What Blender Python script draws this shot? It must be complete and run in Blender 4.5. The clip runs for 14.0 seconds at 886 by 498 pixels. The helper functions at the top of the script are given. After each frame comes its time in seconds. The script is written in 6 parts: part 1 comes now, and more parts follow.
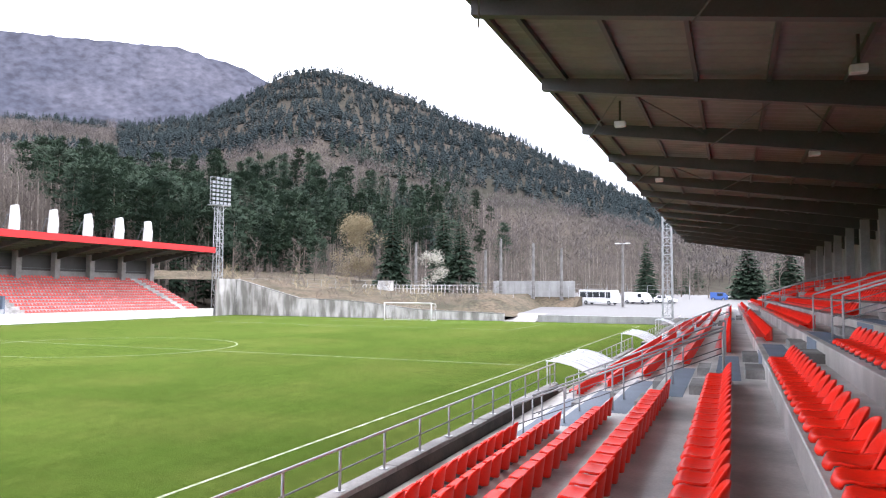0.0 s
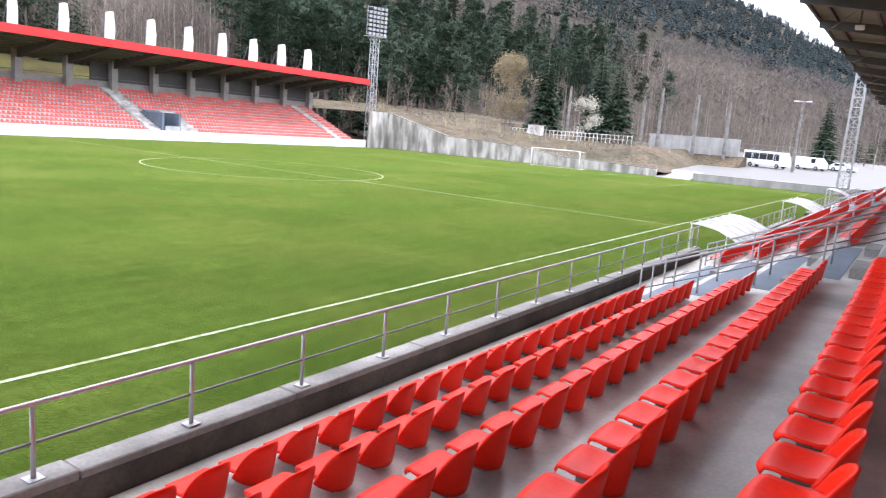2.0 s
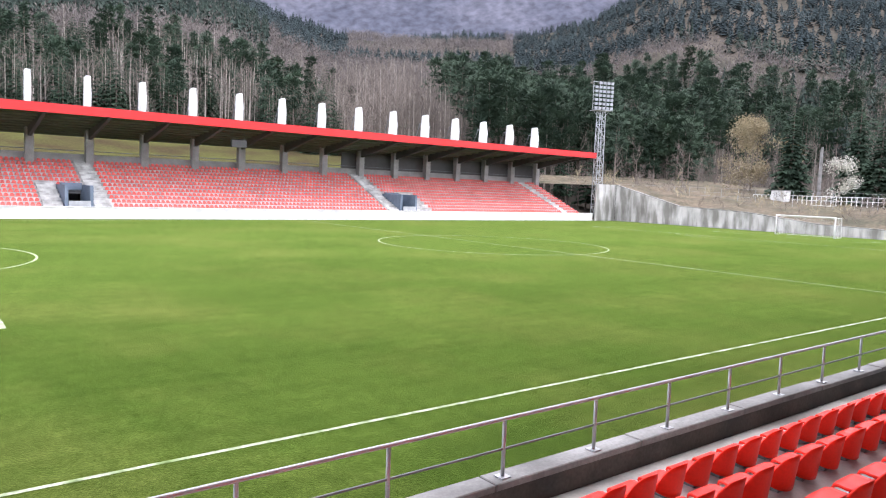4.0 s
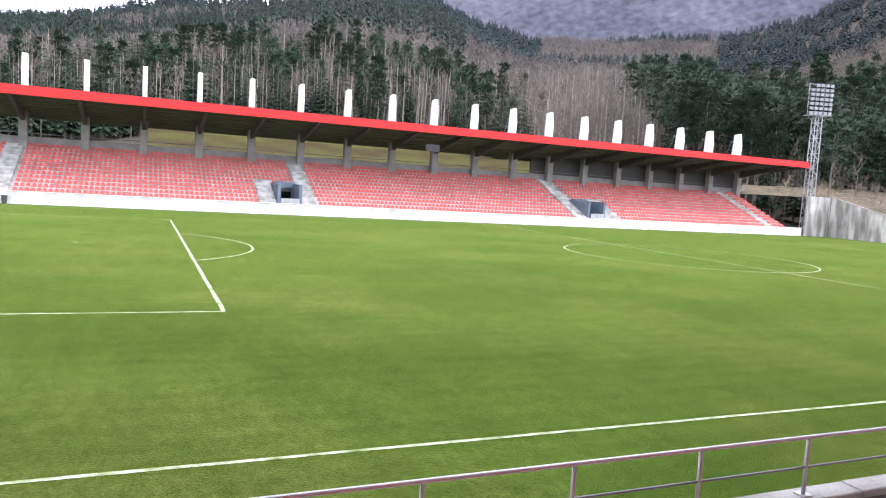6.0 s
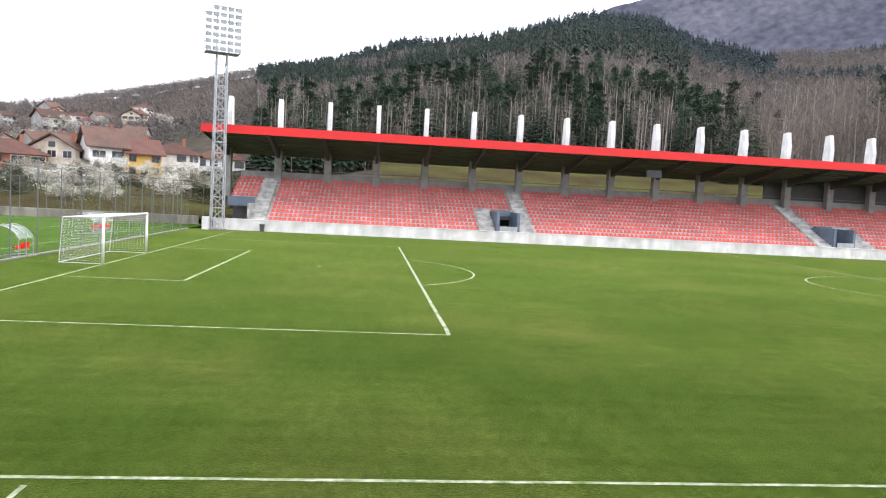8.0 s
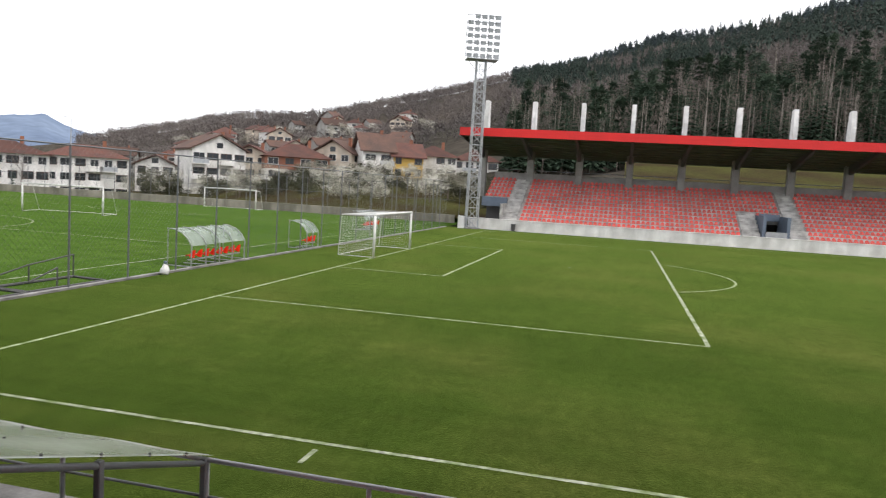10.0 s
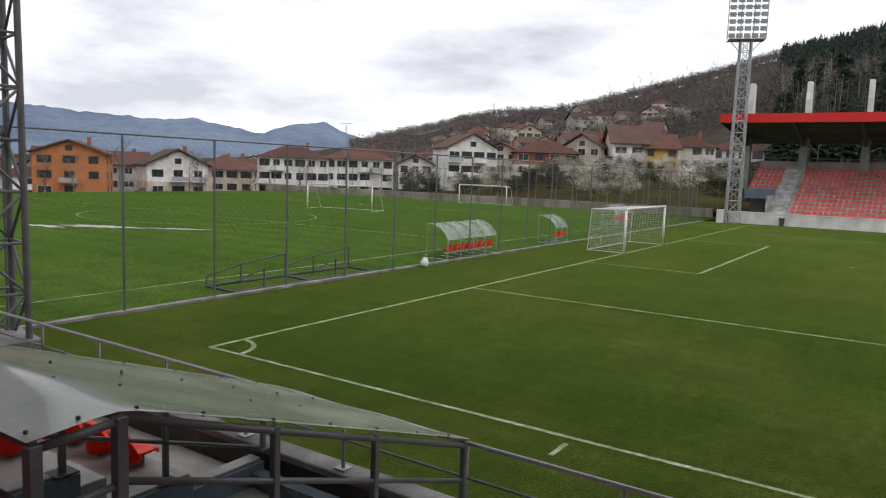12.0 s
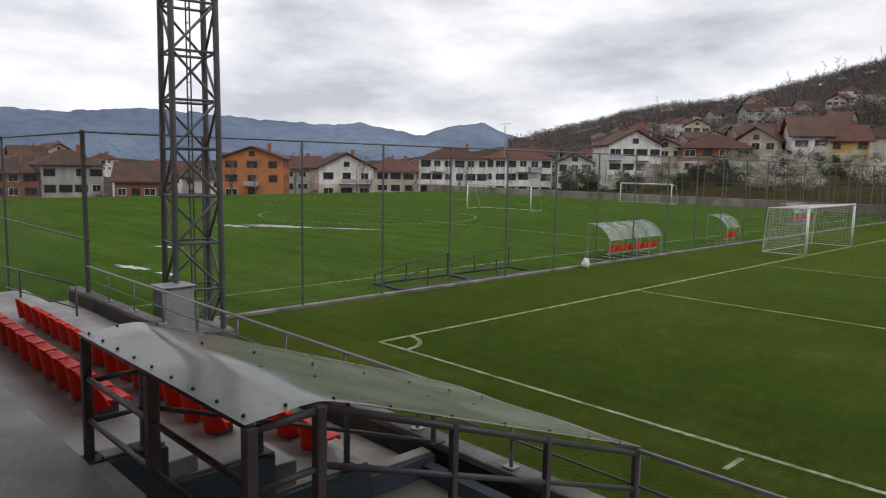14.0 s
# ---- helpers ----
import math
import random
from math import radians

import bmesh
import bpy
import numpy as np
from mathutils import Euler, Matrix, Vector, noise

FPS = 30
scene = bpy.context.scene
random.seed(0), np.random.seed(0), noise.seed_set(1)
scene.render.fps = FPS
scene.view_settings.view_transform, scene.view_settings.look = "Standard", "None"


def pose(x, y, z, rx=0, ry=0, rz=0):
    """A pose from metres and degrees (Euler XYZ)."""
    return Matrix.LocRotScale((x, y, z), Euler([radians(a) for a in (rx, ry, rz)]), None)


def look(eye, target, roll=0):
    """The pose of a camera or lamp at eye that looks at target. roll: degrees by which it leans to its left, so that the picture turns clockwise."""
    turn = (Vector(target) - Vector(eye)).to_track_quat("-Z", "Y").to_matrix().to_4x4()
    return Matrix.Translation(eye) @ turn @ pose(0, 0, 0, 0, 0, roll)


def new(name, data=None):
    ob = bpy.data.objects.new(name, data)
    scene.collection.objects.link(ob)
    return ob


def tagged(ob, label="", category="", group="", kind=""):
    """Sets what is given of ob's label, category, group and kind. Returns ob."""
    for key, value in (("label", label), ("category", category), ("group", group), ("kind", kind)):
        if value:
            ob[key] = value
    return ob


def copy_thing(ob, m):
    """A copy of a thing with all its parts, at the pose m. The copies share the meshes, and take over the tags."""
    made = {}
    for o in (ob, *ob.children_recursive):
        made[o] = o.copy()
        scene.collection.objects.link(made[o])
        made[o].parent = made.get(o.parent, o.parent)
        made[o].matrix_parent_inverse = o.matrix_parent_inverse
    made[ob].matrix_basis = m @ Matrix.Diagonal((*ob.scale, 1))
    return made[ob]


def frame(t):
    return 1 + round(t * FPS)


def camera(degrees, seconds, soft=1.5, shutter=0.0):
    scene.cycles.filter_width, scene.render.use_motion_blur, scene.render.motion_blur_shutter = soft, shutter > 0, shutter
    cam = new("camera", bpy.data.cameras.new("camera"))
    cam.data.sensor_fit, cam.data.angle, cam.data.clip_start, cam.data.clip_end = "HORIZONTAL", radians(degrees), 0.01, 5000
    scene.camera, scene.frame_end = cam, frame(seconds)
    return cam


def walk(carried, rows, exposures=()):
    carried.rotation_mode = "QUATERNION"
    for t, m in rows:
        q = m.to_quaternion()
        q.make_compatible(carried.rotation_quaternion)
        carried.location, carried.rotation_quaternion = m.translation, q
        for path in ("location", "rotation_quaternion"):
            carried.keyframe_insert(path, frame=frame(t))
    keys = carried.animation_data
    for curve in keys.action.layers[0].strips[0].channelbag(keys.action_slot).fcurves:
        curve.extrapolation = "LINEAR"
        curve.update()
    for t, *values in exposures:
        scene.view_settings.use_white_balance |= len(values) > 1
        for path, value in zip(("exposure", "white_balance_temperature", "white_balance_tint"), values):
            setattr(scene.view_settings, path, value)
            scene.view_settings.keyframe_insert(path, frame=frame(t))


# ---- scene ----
cam = camera(63.7, 14.0, soft=1.1, shutter=0.15)
PATH = [
    (0, (12.593, -10.79, 4.206), (14.443, -10.041, 4.324), 0.4),
    (0.5, (12.824, -10.791, 4.206), (14.615, -9.903, 4.254), 0.1),
    (1, (13.054, -10.794, 4.207), (14.812, -9.844, 4.12), 2.2),
    (1.5, (13.284, -10.794, 4.21), (15.055, -9.925, 3.882), 5.7),
    (2, (13.512, -10.792, 4.215), (15.16, -9.709, 3.881), 4.6),
    (2.5, (13.739, -10.789, 4.226), (15.33, -9.595, 4.011), 2.5),
    (3, (13.923, -10.776, 4.237), (15.397, -9.44, 4.033), 1.5),
    (3.2, (13.963, -10.764, 4.239), (15.38, -9.366, 4.042), 1.5),
    (5.3, (14.053, -10.566, 4.273), (15.032, -8.829, 4.115), 2.9),
    (5.5, (14.05, -10.55, 4.274), (14.98, -8.787, 4.112), 2.9),
    (6, (14.014, -10.522, 4.275), (14.803, -8.692, 4.096), 3.6),
    (6.5, (13.969, -10.511, 4.279), (14.629, -8.632, 4.103), 3.0),
    (7, (13.913, -10.522, 4.281), (14.41, -8.592, 4.107), 2.3),
    (9.3, (13.618, -10.638, 4.307), (13.548, -8.642, 4.2), 1.9),
    (9.5, (13.598, -10.646, 4.308), (13.472, -8.653, 4.191), 1.2),
    (10, (13.56, -10.659, 4.307), (13.091, -8.723, 4.135), 3.4),
    (10.5, (13.541, -10.662, 4.308), (12.933, -8.765, 4.128), 3.3),
    (11, (13.525, -10.669, 4.307), (12.724, -8.847, 4.107), 2.7),
    (11.5, (13.515, -10.678, 4.307), (12.598, -8.915, 4.086), 2.3),
    (12, (13.502, -10.703, 4.309), (12.408, -9.043, 4.09), 2.0),
    (12.5, (13.494, -10.73, 4.317), (12.297, -9.143, 4.099), 0.9),
    (13, (13.486, -10.761, 4.33), (12.204, -9.241, 4.119), 0.5),
    (13.5, (13.47, -10.804, 4.341), (12.13, -9.337, 4.114), 0.9),
    (14, (13.453, -10.849, 4.348), (12.023, -9.47, 4.116), 1.0),
]
EXPOSURES = [(0.0, 2.25, 6050, 17), (2.0, 2.3, 6050, 17), (3.0, 2.25, 6050, 17), (6.0, 2.15, 6000, 17), (7.0, 1.98, 6050, 16), (9.3, 1.2, 6400, 12), (9.5, 1.13, 6400, 12), (10.0, 1.0, 6500, 12), (11.0, 0.62, 6500, 12), (12.5, 0.22, 6500, 12), (14.0, 0.03, 6500, 12)]
walk(cam, [(t, look(eye, target, roll)) for t, eye, target, roll in PATH], EXPOSURES)

# ---- world and light: overcast spring day ----
world = bpy.data.worlds.new("overcast")
scene.world = world
world.use_nodes = True
wn, wl = world.node_tree.nodes, world.node_tree.links
wn.clear()
w_out = wn.new("ShaderNodeOutputWorld")
w_bg = wn.new("ShaderNodeBackground")
w_sky = wn.new("ShaderNodeTexSky")
w_sky.sky_type = "NISHITA"
w_sky.sun_disc = False
w_sky.sun_elevation, w_sky.sun_rotation = radians(60), radians(100)
w_co = wn.new("ShaderNodeTexCoord")
w_map = wn.new("ShaderNodeMapping")
w_map.inputs["Scale"].default_value = (1.0, 1.0, 3.2)
w_n = wn.new("ShaderNodeTexNoise")
w_n.inputs["Scale"].default_value = 2.6
w_n.inputs["Detail"].default_value = 7.0
w_n.inputs["Roughness"].default_value = 0.55
w_ramp = wn.new("ShaderNodeValToRGB")
w_ramp.color_ramp.elements[0].position, w_ramp.color_ramp.elements[0].color = 0.36, (5.0, 5.2, 5.7, 1)
w_ramp.color_ramp.elements[1].position, w_ramp.color_ramp.elements[1].color = 0.60, (10.4, 10.5, 10.6, 1)
w_mix = wn.new("ShaderNodeMixRGB")
w_mix.inputs[0].default_value = 0.92
w_bg.inputs["Strength"].default_value = 0.094
wl.new(w_co.outputs["Generated"], w_map.inputs["Vector"])
wl.new(w_map.outputs["Vector"], w_n.inputs["Vector"])
wl.new(w_n.outputs["Fac"], w_ramp.inputs["Fac"])
wl.new(w_sky.outputs["Color"], w_mix.inputs[1])
wl.new(w_ramp.outputs["Color"], w_mix.inputs[2])
w_sep = wn.new("ShaderNodeSeparateXYZ")
w_grad = wn.new("ShaderNodeMapRange")
w_grad.inputs["From Min"].default_value, w_grad.inputs["From Max"].default_value = 0.0, 0.85
w_grad.inputs["To Min"].default_value, w_grad.inputs["To Max"].default_value = 1.25, 0.72
w_mul = wn.new("ShaderNodeMixRGB")
w_mul.blend_type = "MULTIPLY"
w_mul.inputs[0].default_value = 1.0
wl.new(w_co.outputs["Generated"], w_sep.inputs[0])
wl.new(w_sep.outputs["Z"], w_grad.inputs["Value"])
wl.new(w_mix.outputs["Color"], w_mul.inputs[1])
wl.new(w_grad.outputs["Result"], w_mul.inputs[2])
wl.new(w_mul.outputs["Color"], w_bg.inputs["Color"])
wl.new(w_bg.outputs["Background"], w_out.inputs["Surface"])
sun = new("sun", bpy.data.lights.new("sun", "SUN"))
sun.data.energy, sun.data.angle, sun.data.color = 1.5, radians(60), (1.0, 0.97, 0.92)
sun.matrix_world = look((38, -2, 75), (0, 0, 0))


# ---- materials ----
def material(name, color, rough=0.6, var=0.15, fine=40.0, coarse=1.5, bump=0.1, metal=0.0, second=None, spec=0.5, rand=0.0, stain=0.0):
    """A procedural surface: base colour varied by a fine and a coarse noise, with fine relief."""
    m = bpy.data.materials.new(name)
    m.use_nodes = True
    n, l = m.node_tree.nodes, m.node_tree.links
    b = n["Principled BSDF"]
    co = n.new("ShaderNodeTexCoord")
    a, c = n.new("ShaderNodeTexNoise"), n.new("ShaderNodeTexNoise")
    a.inputs["Scale"].default_value, a.inputs["Detail"].default_value = fine, 4
    c.inputs["Scale"].default_value, c.inputs["Detail"].default_value = coarse, 5
    l.new(co.outputs["Object"], a.inputs["Vector"])
    l.new(co.outputs["Object"], c.inputs["Vector"])
    second = second or tuple(x * (1 - var * 2) for x in color)
    r = n.new("ShaderNodeValToRGB")
    r.color_ramp.elements[0].position, r.color_ramp.elements[1].position = 0.35, 0.65
    r.color_ramp.elements[0].color, r.color_ramp.elements[1].color = (*second, 1), (*color, 1)
    l.new(c.outputs["Fac"], r.inputs["Fac"])
    hsv = n.new("ShaderNodeHueSaturation")
    mr = n.new("ShaderNodeMapRange")
    mr.inputs["From Min"].default_value, mr.inputs["From Max"].default_value = 0.3, 0.7
    mr.inputs["To Min"].default_value, mr.inputs["To Max"].default_value = 1 - var, 1 + var
    l.new(a.outputs["Fac"], mr.inputs["Value"])
    value = mr.outputs["Result"]
    if rand:
        oi = n.new("ShaderNodeObjectInfo")
        mr2 = n.new("ShaderNodeMapRange")
        mr2.inputs["To Min"].default_value, mr2.inputs["To Max"].default_value = 1 - rand, 1 + rand
        l.new(oi.outputs["Random"], mr2.inputs["Value"])
        mul = n.new("ShaderNodeMath")
        mul.operation = "MULTIPLY"
        l.new(value, mul.inputs[0])
        l.new(mr2.outputs["Result"], mul.inputs[1])
        value = mul.outputs[0]
    l.new(value, hsv.inputs["Value"])
    l.new(r.outputs["Color"], hsv.inputs["Color"])
    col = hsv.outputs["Color"]
    if stain:
        st = n.new("ShaderNodeTexNoise")
        sm = n.new("ShaderNodeMapping")
        sm.inputs["Scale"].default_value = (1.0, 1.0, 0.22)
        st.inputs["Scale"].default_value, st.inputs["Detail"].default_value = 0.9, 8
        l.new(co.outputs["Object"], sm.inputs["Vector"])
        l.new(sm.outputs["Vector"], st.inputs["Vector"])
        sr = n.new("ShaderNodeValToRGB")
        sr.color_ramp.elements[0].position, sr.color_ramp.elements[1].position = 0.42, 0.60
        sr.color_ramp.elements[0].color, sr.color_ramp.elements[1].color = (1 - stain, 1 - stain, 1 - stain * 1.05, 1), (1, 1, 1, 1)
        l.new(st.outputs["Fac"], sr.inputs["Fac"])
        mx = n.new("ShaderNodeMixRGB")
        mx.blend_type = "MULTIPLY"
        mx.inputs[0].default_value = 1
        l.new(col, mx.inputs[1])
        l.new(sr.outputs["Color"], mx.inputs[2])
        col = mx.outputs["Color"]
    l.new(col, b.inputs["Base Color"])
    rr = n.new("ShaderNodeMapRange")
    rr.inputs["To Min"].default_value, rr.inputs["To Max"].default_value = max(0.03, rough - 0.12), min(1, rough + 0.12)
    l.new(c.outputs["Fac"], rr.inputs["Value"])
    l.new(rr.outputs["Result"], b.inputs["Roughness"])
    b.inputs["Metallic"].default_value = metal
    b.inputs["Specular IOR Level"].default_value = spec
    if bump:
        bp = n.new("ShaderNodeBump")
        bp.inputs["Strength"].default_value, bp.inputs["Distance"].default_value = bump, 0.02
        l.new(a.outputs["Fac"], bp.inputs["Height"])
        l.new(bp.outputs["Normal"], b.inputs["Normal"])
    return m


def turf_material(name, dark, light, dry, stripe):
    """Grass: blades-scale noise, mowing bands across x and dry patches."""
    m = bpy.data.materials.new(name)
    m.use_nodes = True
    n, l = m.node_tree.nodes, m.node_tree.links
    b = n["Principled BSDF"]
    co = n.new("ShaderNodeTexCoord")

    def nz(scale, detail, rough=0.6, stretch=(1, 1, 1)):
        mp = n.new("ShaderNodeMapping")
        mp.inputs["Scale"].default_value = stretch
        t = n.new("ShaderNodeTexNoise")
        t.inputs["Scale"].default_value, t.inputs["Detail"].default_value, t.inputs["Roughness"].default_value = scale, detail, rough
        l.new(co.outputs["Object"], mp.inputs["Vector"])
        l.new(mp.outputs["Vector"], t.inputs["Vector"])
        return t.outputs["Fac"]

    def ramp(fac, p0, c0, p1, c1):
        r = n.new("ShaderNodeValToRGB")
        r.color_ramp.elements[0].position, r.color_ramp.elements[0].color = p0, (*c0, 1)
        r.color_ramp.elements[1].position, r.color_ramp.elements[1].color = p1, (*c1, 1)
        l.new(fac, r.inputs["Fac"])
        return r.outputs["Color"]

    def mix(kind, fac, a, c):
        x = n.new("ShaderNodeMixRGB")
        x.blend_type = kind
        if isinstance(fac, float):
            x.inputs[0].default_value = fac
        else:
            l.new(fac, x.inputs[0])
        l.new(a, x.inputs[1])
        l.new(c, x.inputs[2])
        return x.outputs["Color"]

    base = ramp(nz(0.16, 6, 0.62, (0.5, 1, 1)), 0.36, dark, 0.64, light)
    patch = ramp(nz(0.11, 5, 0.6), 0.46, (0, 0, 0), 0.72, (0.6, 0.6, 0.6))
    rgb = n.new("ShaderNodeRGB")
    rgb.outputs[0].default_value = (*dry, 1)
    col = mix("MIX", patch, base, rgb.outputs[0])
    blades = ramp(nz(16, 4, 0.75, (1, 1, 1)), 0.32, (0.52, 0.56, 0.48), 0.70, (1.45, 1.38, 1.45))
    col = mix("MULTIPLY", 1.0, col, blades)
    clump = ramp(nz(1.1, 5, 0.7, (1.0, 0.4, 1)), 0.33, (0.70, 0.75, 0.7), 0.66, (1.2, 1.16, 1.15))
    col = mix("MULTIPLY", 0.8, col, clump)
    tuft = ramp(nz(4.5, 6, 0.8, (1.0, 0.6, 1)), 0.36, (0.66, 0.72, 0.62), 0.64, (1.32, 1.26, 1.34))
    col = mix("MULTIPLY", 0.9, col, tuft)
    wv = n.new("ShaderNodeTexWave")
    wv.wave_type, wv.bands_direction, wv.wave_profile = "BANDS", "Y", "SIN"
    wv.inputs["Scale"].default_value, wv.inputs["Distortion"].default_value, wv.inputs["Detail"].default_value = stripe, 1.2, 2
    l.new(co.outputs["Object"], wv.inputs["Vector"])
    bands = ramp(wv.outputs["Fac"], 0.3, (0.93, 0.94, 0.92), 0.7, (1.05, 1.05, 1.05))
    col = mix("MULTIPLY", 1.0, col, bands)
    l.new(col, b.inputs["Base Color"])
    b.inputs["Roughness"].default_value = 0.85
    b.inputs["Specular IOR Level"].default_value = 0.0
    bp = n.new("ShaderNodeBump")
    bp.inputs["Strength"].default_value, bp.inputs["Distance"].default_value = 0.6, 0.05
    l.new(nz(22, 4, 0.7), bp.inputs["Height"])
    l.new(bp.outputs["Normal"], b.inputs["Normal"])
    return m


M_turf = turf_material("pitch_grass", (0.022, 0.043, 0.006), (0.040, 0.066, 0.011), (0.084, 0.086, 0.024), 0.36)
M_turf2 = turf_material("training_turf", (0.052, 0.100, 0.018), (0.070, 0.126, 0.025), (0.080, 0.126, 0.027), 0.12)
M_turf.node_tree.nodes["Principled BSDF"].inputs["Sheen Weight"].default_value = 0.27
M_turf.node_tree.nodes["Principled BSDF"].inputs["Sheen Roughness"].default_value = 0.35
M_turf.node_tree.nodes["Principled BSDF"].inputs["Sheen Tint"].default_value = (0.60, 0.80, 0.18, 1.0)
M_line = material("line_paint", (0.37, 0.39, 0.30), 0.9, 0.35, 9, 1.7, 0.2, second=(0.13, 0.18, 0.06), spec=0.1)
M_faint = material("faded_line_paint", (0.36, 0.42, 0.24), 0.9, 0.3, 9, 2.5, 0.2, second=(0.16, 0.22, 0.08), spec=0.1)
M_concrete = material("concrete", (0.58, 0.565, 0.54), 0.75, 0.10, 30, 1.1, 0.15, second=(0.29, 0.28, 0.265))
M_wet = material("damp_concrete", (0.62, 0.59, 0.56), 0.42, 0.10, 26, 0.8, 0.12, second=(0.32, 0.30, 0.285), stain=0.25)
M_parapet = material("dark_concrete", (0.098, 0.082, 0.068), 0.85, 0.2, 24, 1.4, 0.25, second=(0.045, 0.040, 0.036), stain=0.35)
M_cap = material("coping_concrete", (0.28, 0.27, 0.26), 0.75, 0.14, 22, 1.1, 0.2, second=(0.13, 0.122, 0.115), stain=0.2)
M_white_wall = material("whitewashed_concrete", (0.86, 0.84, 0.81), 0.8, 0.06, 20, 0.7, 0.15, second=(0.66, 0.64, 0.61), stain=0.16)
M_retain = material("retaining_concrete", (0.60, 0.58, 0.555), 0.85, 0.1, 14, 0.35, 0.2, second=(0.42, 0.40, 0.375), stain=0.55)
M_seat = material("red_plastic", (0.86, 0.022, 0.006), 0.40, 0.06, 30, 2.0, 0.03, rand=0.10, spec=0.16)
# Paler, pinker red for the far stand's seats.
M_seat_far = material("pale_red_plastic", (0.83, 0.13, 0.105), 0.45, 0.12, 3.0, 0.35, 0.02)
M_steel = material("galvanised_steel", (0.38, 0.38, 0.39), 0.45, 0.1, 60, 4, 0.03, metal=0.3)
M_painted_steel = material("grey_painted_steel", (0.16, 0.165, 0.175), 0.5, 0.1, 40, 3, 0.05, metal=0.3)
M_mast = material("mast_steel", (0.42, 0.43, 0.44), 0.5, 0.1, 30, 2, 0.05, metal=0.5)
M_blue_wall = material("blue_grey_paint", (0.150, 0.185, 0.240), 0.7, 0.12, 20, 1.2, 0.1, second=(0.110, 0.140, 0.185))
M_canopy = material("polycarbonate_sheet", (0.88, 0.92, 0.85), 0.15, 0.05, 18, 0.9, 0.02, second=(0.78, 0.84, 0.76), spec=0.9)
M_canopy.node_tree.nodes["Principled BSDF"].inputs["Coat Weight"].default_value = 0.6
M_canopy.node_tree.nodes["Principled BSDF"].inputs["Coat Roughness"].default_value = 0.06
M_red = material("red_fascia_paint", (0.70, 0.013, 0.012), 0.55, 0.06, 8, 0.4, 0.03)
M_roof_under = material("roof_sheet_underside", (0.185, 0.180, 0.150), 0.6, 0.1, 6, 0.6, 0.05, second=(0.125, 0.118, 0.108))
M_roof_steel = material("roof_steel", (0.075, 0.072, 0.072), 0.6, 0.1, 20, 1.2, 0.05)
M_roof_top = material("roof_sheet", (0.30, 0.30, 0.31), 0.5, 0.1, 6, 0.5, 0.05)
M_white = material("white_paint", (0.78, 0.77, 0.75), 0.55, 0.05, 14, 1.0, 0.06, second=(0.62, 0.61, 0.59), stain=0.12)
M_col = material("column_concrete", (0.34, 0.33, 0.32), 0.8, 0.1, 18, 0.9, 0.15, second=(0.25, 0.24, 0.23))
M_earth = material("hill_ground", (0.078, 0.066, 0.055), 0.98, 0.25, 0.25, 0.008, 0.3, second=(0.046, 0.044, 0.036), spec=0.0)
M_net = material("white_net", (0.75, 0.75, 0.74), 0.7, 0.05, 20, 2, 0)
M_wire = material("fence_wire", (0.20, 0.21, 0.21), 0.5, 0.1, 30, 2, 0, metal=0.5)


# ---- builders ----
def part(name, bm, mat, parent=None, label="", smooth=False):
    me = bpy.data.meshes.new(name)
    bm.to_mesh(me)
    bm.free()
    me.materials.append(mat)
    if smooth:
        me.polygons.foreach_set("use_smooth", [True] * len(me.polygons))
    ob = new(name, me)
    if parent:
        ob.parent = parent
    if label:
        ob["label"] = label
    return ob


def empty(name, x=0, y=0, z=0, label="", category="", group="", kind=""):
    ob = new(name)
    ob.empty_display_size = 0.2
    ob.matrix_world = pose(x, y, z)
    return tagged(ob, label, category, group, kind)


def box(bm, x0, x1, y0, y1, z0, z1, bevel=0.0):
    vs = [bm.verts.new(p) for p in ((x0, y0, z0), (x1, y0, z0), (x1, y1, z0), (x0, y1, z0), (x0, y0, z1), (x1, y0, z1), (x1, y1, z1), (x0, y1, z1))]
    fs = [bm.faces.new([vs[i] for i in q]) for q in ((3, 2, 1, 0), (4, 5, 6, 7), (0, 1, 5, 4), (1, 2, 6, 5), (2, 3, 7, 6), (3, 0, 4, 7))]
    if bevel:
        es = list({e for f in fs for e in f.edges})
        bmesh.ops.bevel(bm, geom=es, offset=bevel, segments=1, affect="EDGES")
    return bm


def boxed(*a, bevel=0.0):
    return box(bmesh.new(), *a, bevel=bevel)


def tube(bm, p, q, r, sides=6, r2=None):
    p, q = Vector(p), Vector(q)
    d = (q - p).normalized()
    u = d.orthogonal().normalized()
    v = d.cross(u)
    r2 = r if r2 is None else r2
    rings = []
    for c, rad in ((p, r), (q, r2)):
        rings.append([bm.verts.new(c + rad * (math.cos(a) * u + math.sin(a) * v)) for a in [2 * math.pi * i / sides for i in range(sides)]])
    for i in range(sides):
        j = (i + 1) % sides
        bm.faces.new((rings[0][i], rings[0][j], rings[1][j], rings[1][i]))
    bm.faces.new(rings[0][::-1])
    bm.faces.new(rings[1])
    return bm


